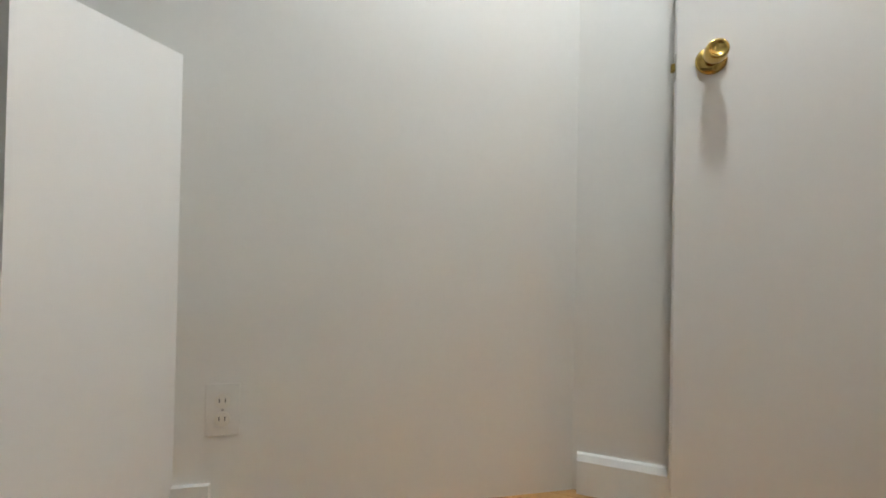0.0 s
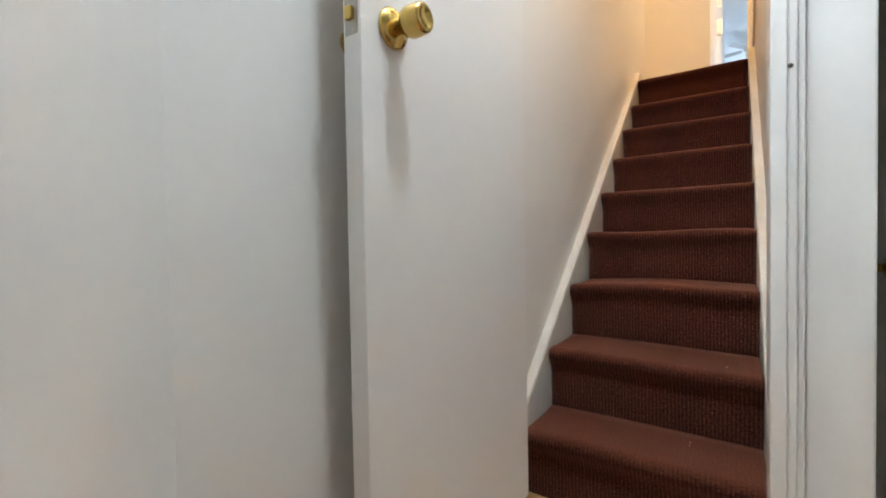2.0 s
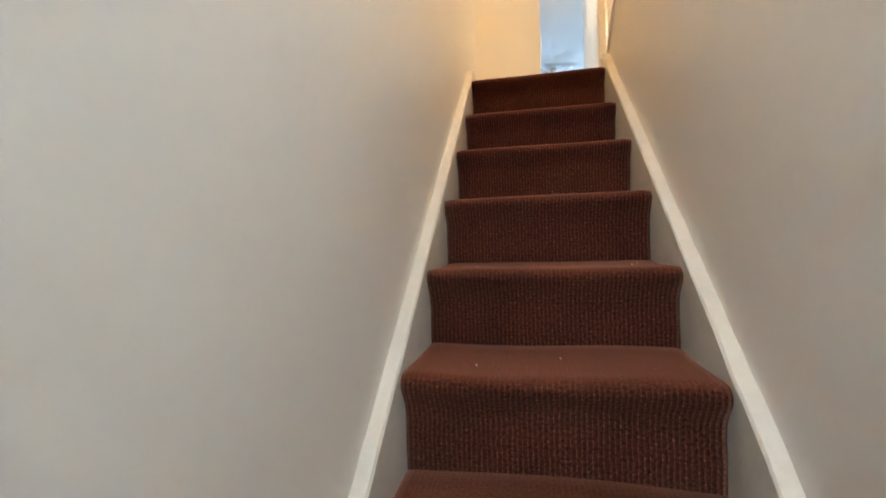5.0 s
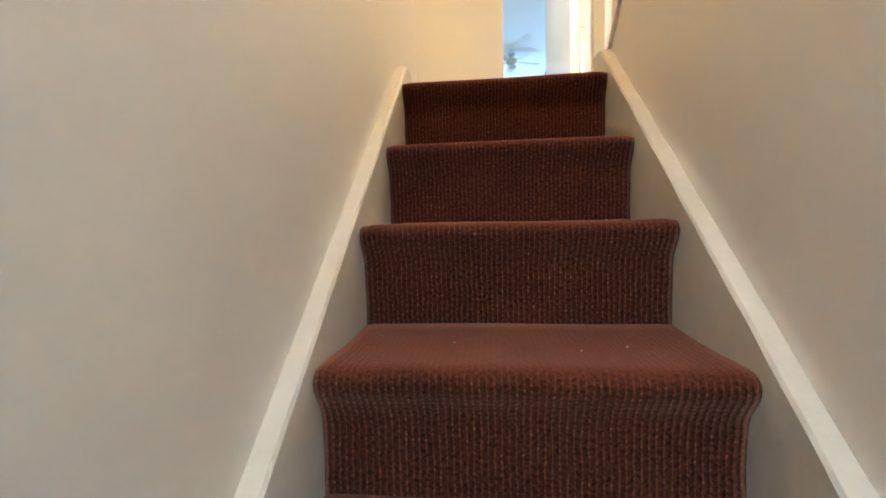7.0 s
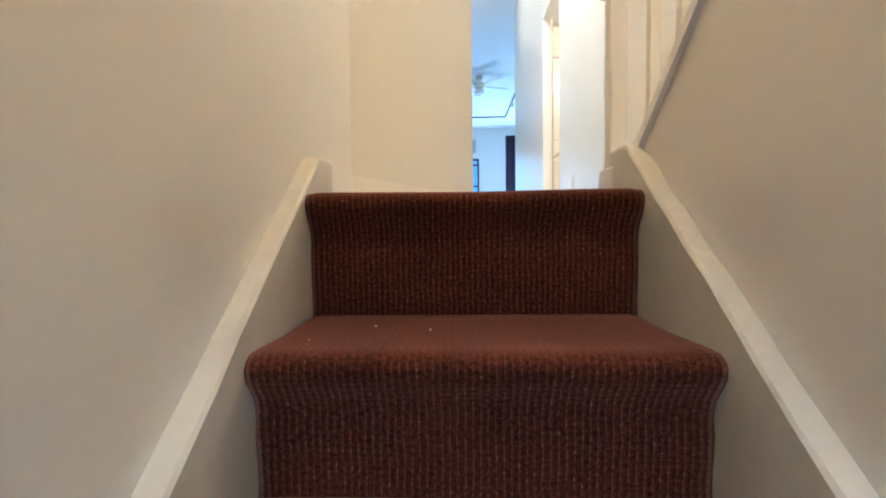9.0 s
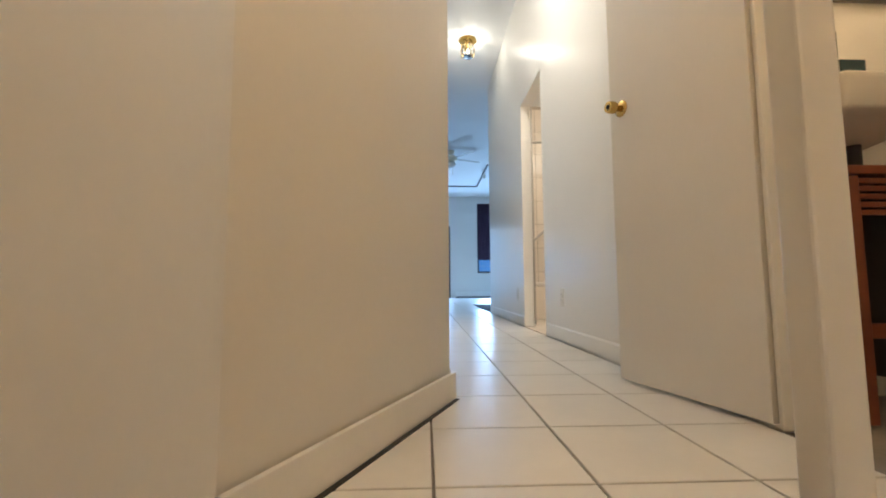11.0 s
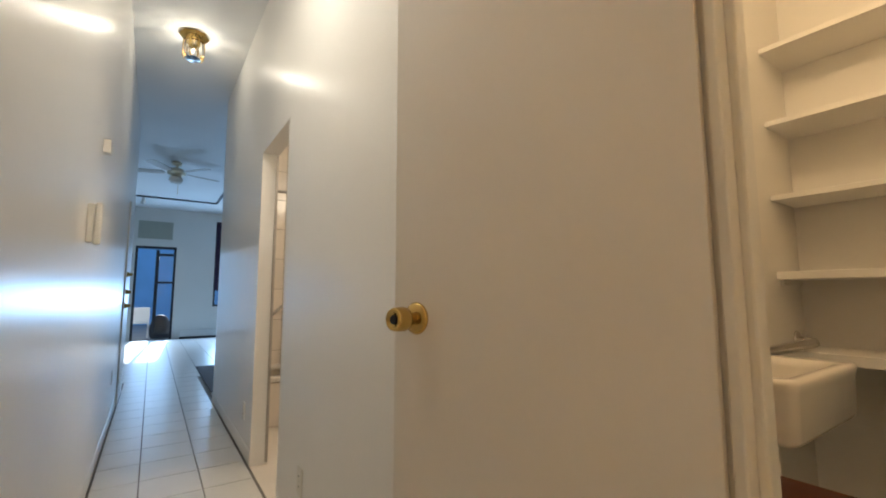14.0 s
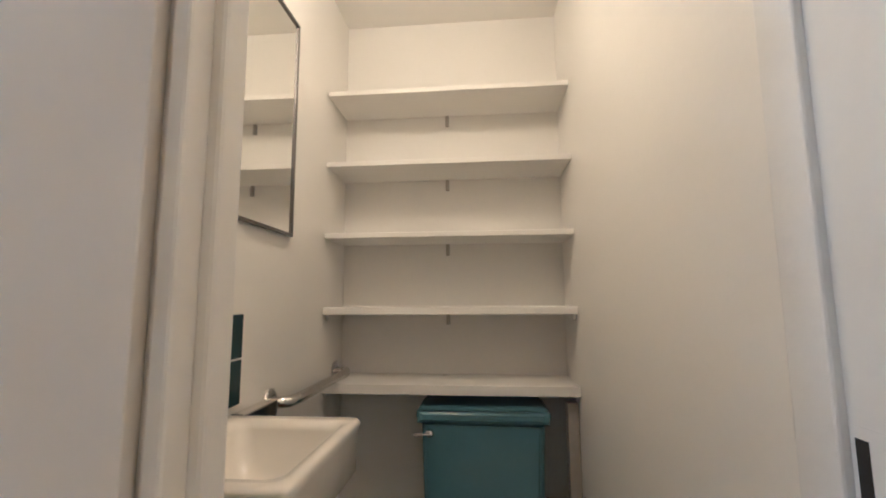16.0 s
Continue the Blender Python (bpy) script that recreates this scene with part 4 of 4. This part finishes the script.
for lo, hi in (((0.42, 0.06, 0.03), (0.49, 0.10, DZ - 0.08)), ((0.49, 0.06, 0.03), (0.785, 0.10, 0.14)), ((0.49, 0.06, 1.36), (0.785, 0.10, 1.41)), ((0.49, 0.06, 2.04), (0.785, 0.10, 2.10))):
    part("leaf_rail", boxed(lo, hi, 0.002), BLACK, gd)
pn = part("pane", boxed((0.49, 0.078, 0.14), (0.785, 0.084, 2.04)), GLASS, gd)
pn.visible_shadow = False

wd = thing("window_1", pose(WX0, FY, WZ0), "tall living room window with a dark frame", "window", kind="structure")
for lo, hi in (((0, 0.06, 0), (0.05, 0.12, 2.22)), ((0.905, 0.06, 0), (0.955, 0.12, 2.22)), ((0.05, 0.06, 0), (0.905, 0.12, 0.05)), ((0.05, 0.06, 1.08), (0.905, 0.12, 1.13)), ((0.05, 0.06, 2.17), (0.905, 0.12, 2.22))):
    part("window_frame", boxed(lo, hi, 0.003), BLACK, wd)
for z0, z1 in ((0.05, 1.08), (1.13, 2.17)):
    pn = part("pane", boxed((0.05, 0.085, z0), (0.905, 0.091, z1)), GLASS, wd)
    pn.visible_shadow = False
cu = thing("window_curtain", pose(WX0, FY, 0), "dark purple curtain drawn over the window", "curtain")
bm = bmesh.new()
n = 90
fr = [bm.verts.new((0.01 + 0.94 * k / n, 0.018 + 0.016 * math.sin(k * 0.55) + 0.006 * math.sin(k * 0.23 + 1), z)) for z in (1.19, 2.99) for k in range(n + 1)]
for k in range(n):
    bm.faces.new((fr[k], fr[k + 1], fr[n + 2 + k], fr[n + 1 + k]))
res = bmesh.ops.extrude_face_region(bm, geom=list(bm.faces))
for v in [g for g in res["geom"] if isinstance(g, bmesh.types.BMVert)]:
    v.co.y += 0.004
part("cloth", bm, CURTAIN, cu, "", True)

ht = thing("baseboard_heater", pose(0.90, FY, 0.0), "long white baseboard heater with a dark slot", "heater")
part("body", boxed((0, -0.06, 0.05), (1.5, 0.0, 0.20), 0.006), TRIM, ht)
part("slot", boxed((0.01, -0.055, 0.0), (1.49, -0.003, 0.049)), BLACK, ht)
rug = part("floor_rug", boxed((0.90, 6.20, -0.001), (2.3, 8.25, 0.010), 0.003), RUG)
tagged(rug, "dark charcoal rug on the white tiled floor", "rug")
bag = bmesh.new()
lathe(bag, [(0.17, 0.0), (0.22, 0.04), (0.23, 0.25), (0.20, 0.42), (0.13, 0.54), (0.05, 0.58)], 20)
for v in bag.verts:
    v.co += Vector((noise.noise(v.co * 6), noise.noise(v.co * 6 + Vector((5, 0, 0))), 0)) * 0.03
b = part("black_bag", bag, BLACK, None, "", True)
b.matrix_world = pose(0.50, 13.75, 0.0)
tagged(b, "full black bag standing outside the glass door", "bag")

# ---- yard outside ----
structure("ground", boxed((-30, 13.5, -0.3), (30, 70, -0.02)), CONCRETE, "grey concrete yard", "ground")
structure("backdrop_yard_wall", boxed((-6, 20.0, -0.02), (8, 20.2, 3.4)), YARDWALL, "yard wall in the shade, coloured with the blue of skylight", "wall")
ch = thing("yard_chair", pose(0.05, 14.4, 0.0), "low white chair in the yard", "chair")
part("seat", boxed((-0.22, -0.2, 0.34), (0.22, 0.2, 0.37), 0.01), TRIM, ch)
part("backrest", boxed((-0.22, 0.2, 0.37), (0.22, 0.23, 0.75), 0.01), TRIM, ch)
for sx in (-0.2, 0.18):
    for sy in (-0.18, 0.18):
        part("leg", boxed((sx, sy, -0.02), (sx + 0.03, sy + 0.03, 0.34)), TRIM, ch)

# ---- pieces: tiles and boards ----


def shared(name, me, loc, parent):
    ob = new(name, me)
    ob.parent = parent
    ob.location = loc
    return ob


PITCH, PITCHY, GAP = 0.304, 0.3217, 0.0065
TX0, TYA = -0.012, 0.0083


def tile_mesh(w, d, mat, t=0.009, name="tile"):
    bm = boxed((0, 0, -t), (w, d, 0), 0.0)
    es = [e for e in bm.edges if all(abs(v.co.z) < 1e-6 for v in e.verts)]
    bmesh.ops.bevel(bm, geom=es, offset=0.0015, segments=1, affect="EDGES")
    return mesh_of(bm, name, mat)


meshes = {}
for i in range(-1, 3):
    for j in range(0, 23):
        x0, x1 = TX0 + PITCH * i + GAP / 2, TX0 + PITCH * (i + 1) - GAP / 2
        y0, y1 = max(0.285, TYA + PITCHY * j + GAP / 2), TYA + PITCHY * (j + 1) - GAP / 2
        if y0 < 1.2:
            x0 = max(x0, XL + 0.002)
        else:
            x0 = max(x0, HL + 0.016)
        x1 = min(x1, HR - 0.017)
        if x1 - x0 < 0.03:
            continue
        key = (round(x1 - x0, 4), round(y1 - y0, 4))
        if key not in meshes:
            meshes[key] = tile_mesh(*key, TILE)
        shared("tile", meshes[key], (x0, y0, 0.0), floor_up)
bm = bmesh.new()
for i in range(-10, 15):
    for j in range(19, 43):
        x0, y0 = TX0 + PITCH * i, TYA + PITCHY * j
        if (i < 3 and j < 23) or y0 + PITCHY > FY or (j < 23 and i < 0):
            continue
        box(bm, (x0 + GAP / 2, y0 + GAP / 2, -0.009), (x0 + PITCH - GAP / 2, y0 + PITCHY - GAP / 2, 0.0))
tl = part("tiles", bm, TILE, floor_liv)
tl["kind"] = "stuff"
# basement floor strips
fb = bpy.data.objects["floor_basement"]
bme = mesh_of(boxed((0, 0, -0.012), (0.055, 1.2, 0), 0.0), "floor_board", WOODFLOOR)
rng = random.Random(3)
for i in range(24):
    for j in range(3):
        shared("floor_board", bme, (-0.33 + 0.0575 * i, -4.2 + 1.203 * j - 0.3 * (i % 3), ZL), fb)
# bathroom wall tiles over the tub
wbf = bpy.data.objects["wall_bathroom_far"]
bme2 = mesh_of(boxed((0, -0.007, 0), (0.198, 0.0, 0.298), 0.002), "tile", BEIGE)
for i in range(9):
    for j in range(8):
        shared("tile", bme2, (HR + 0.115 + 0.203 * i, 5.20, 0.24 + 0.303 * j), wbf)
# side room floor tiles
PINKTILE = material("side_room_tile", (0.60, 0.49, 0.44), 0.3, grain=0.03, stain=0.08, per_object=0.04)
sme = tile_mesh(0.299, 0.299, PINKTILE)
for i in range(5):
    for j in range(3):
        shared("tile", sme, (0.47 + 0.305 * i, -1.885 + 0.305 * j, ZL + 0.005), floor_side)
# teal tiles above the sink
tsp = thing("tile_splashback", pose(0, CY1, 0), "small dark teal glazed wall tiles with white joints above the sink", "splashback", kind="structure")
part("grout_bed", boxed((0.947, -0.006, 0.958), (1.548, 0.0, 1.166)), TRIM, tsp)
tme = mesh_of(boxed((0, -0.010, 0), (0.094, -0.004, 0.099), 0.002), "wall_tile", TEALTILE)
part("grout_bed", boxed((0.947, -0.006, 1.1665), (1.449, 0.0, 1.270)), TRIM, tsp)
for i in range(6):
    for j in range(3 if i < 5 else 2):
        shared("wall_tile", tme, (0.9515 + 0.0995 * i, 0.0, 0.960 + 0.1035 * j), tsp)
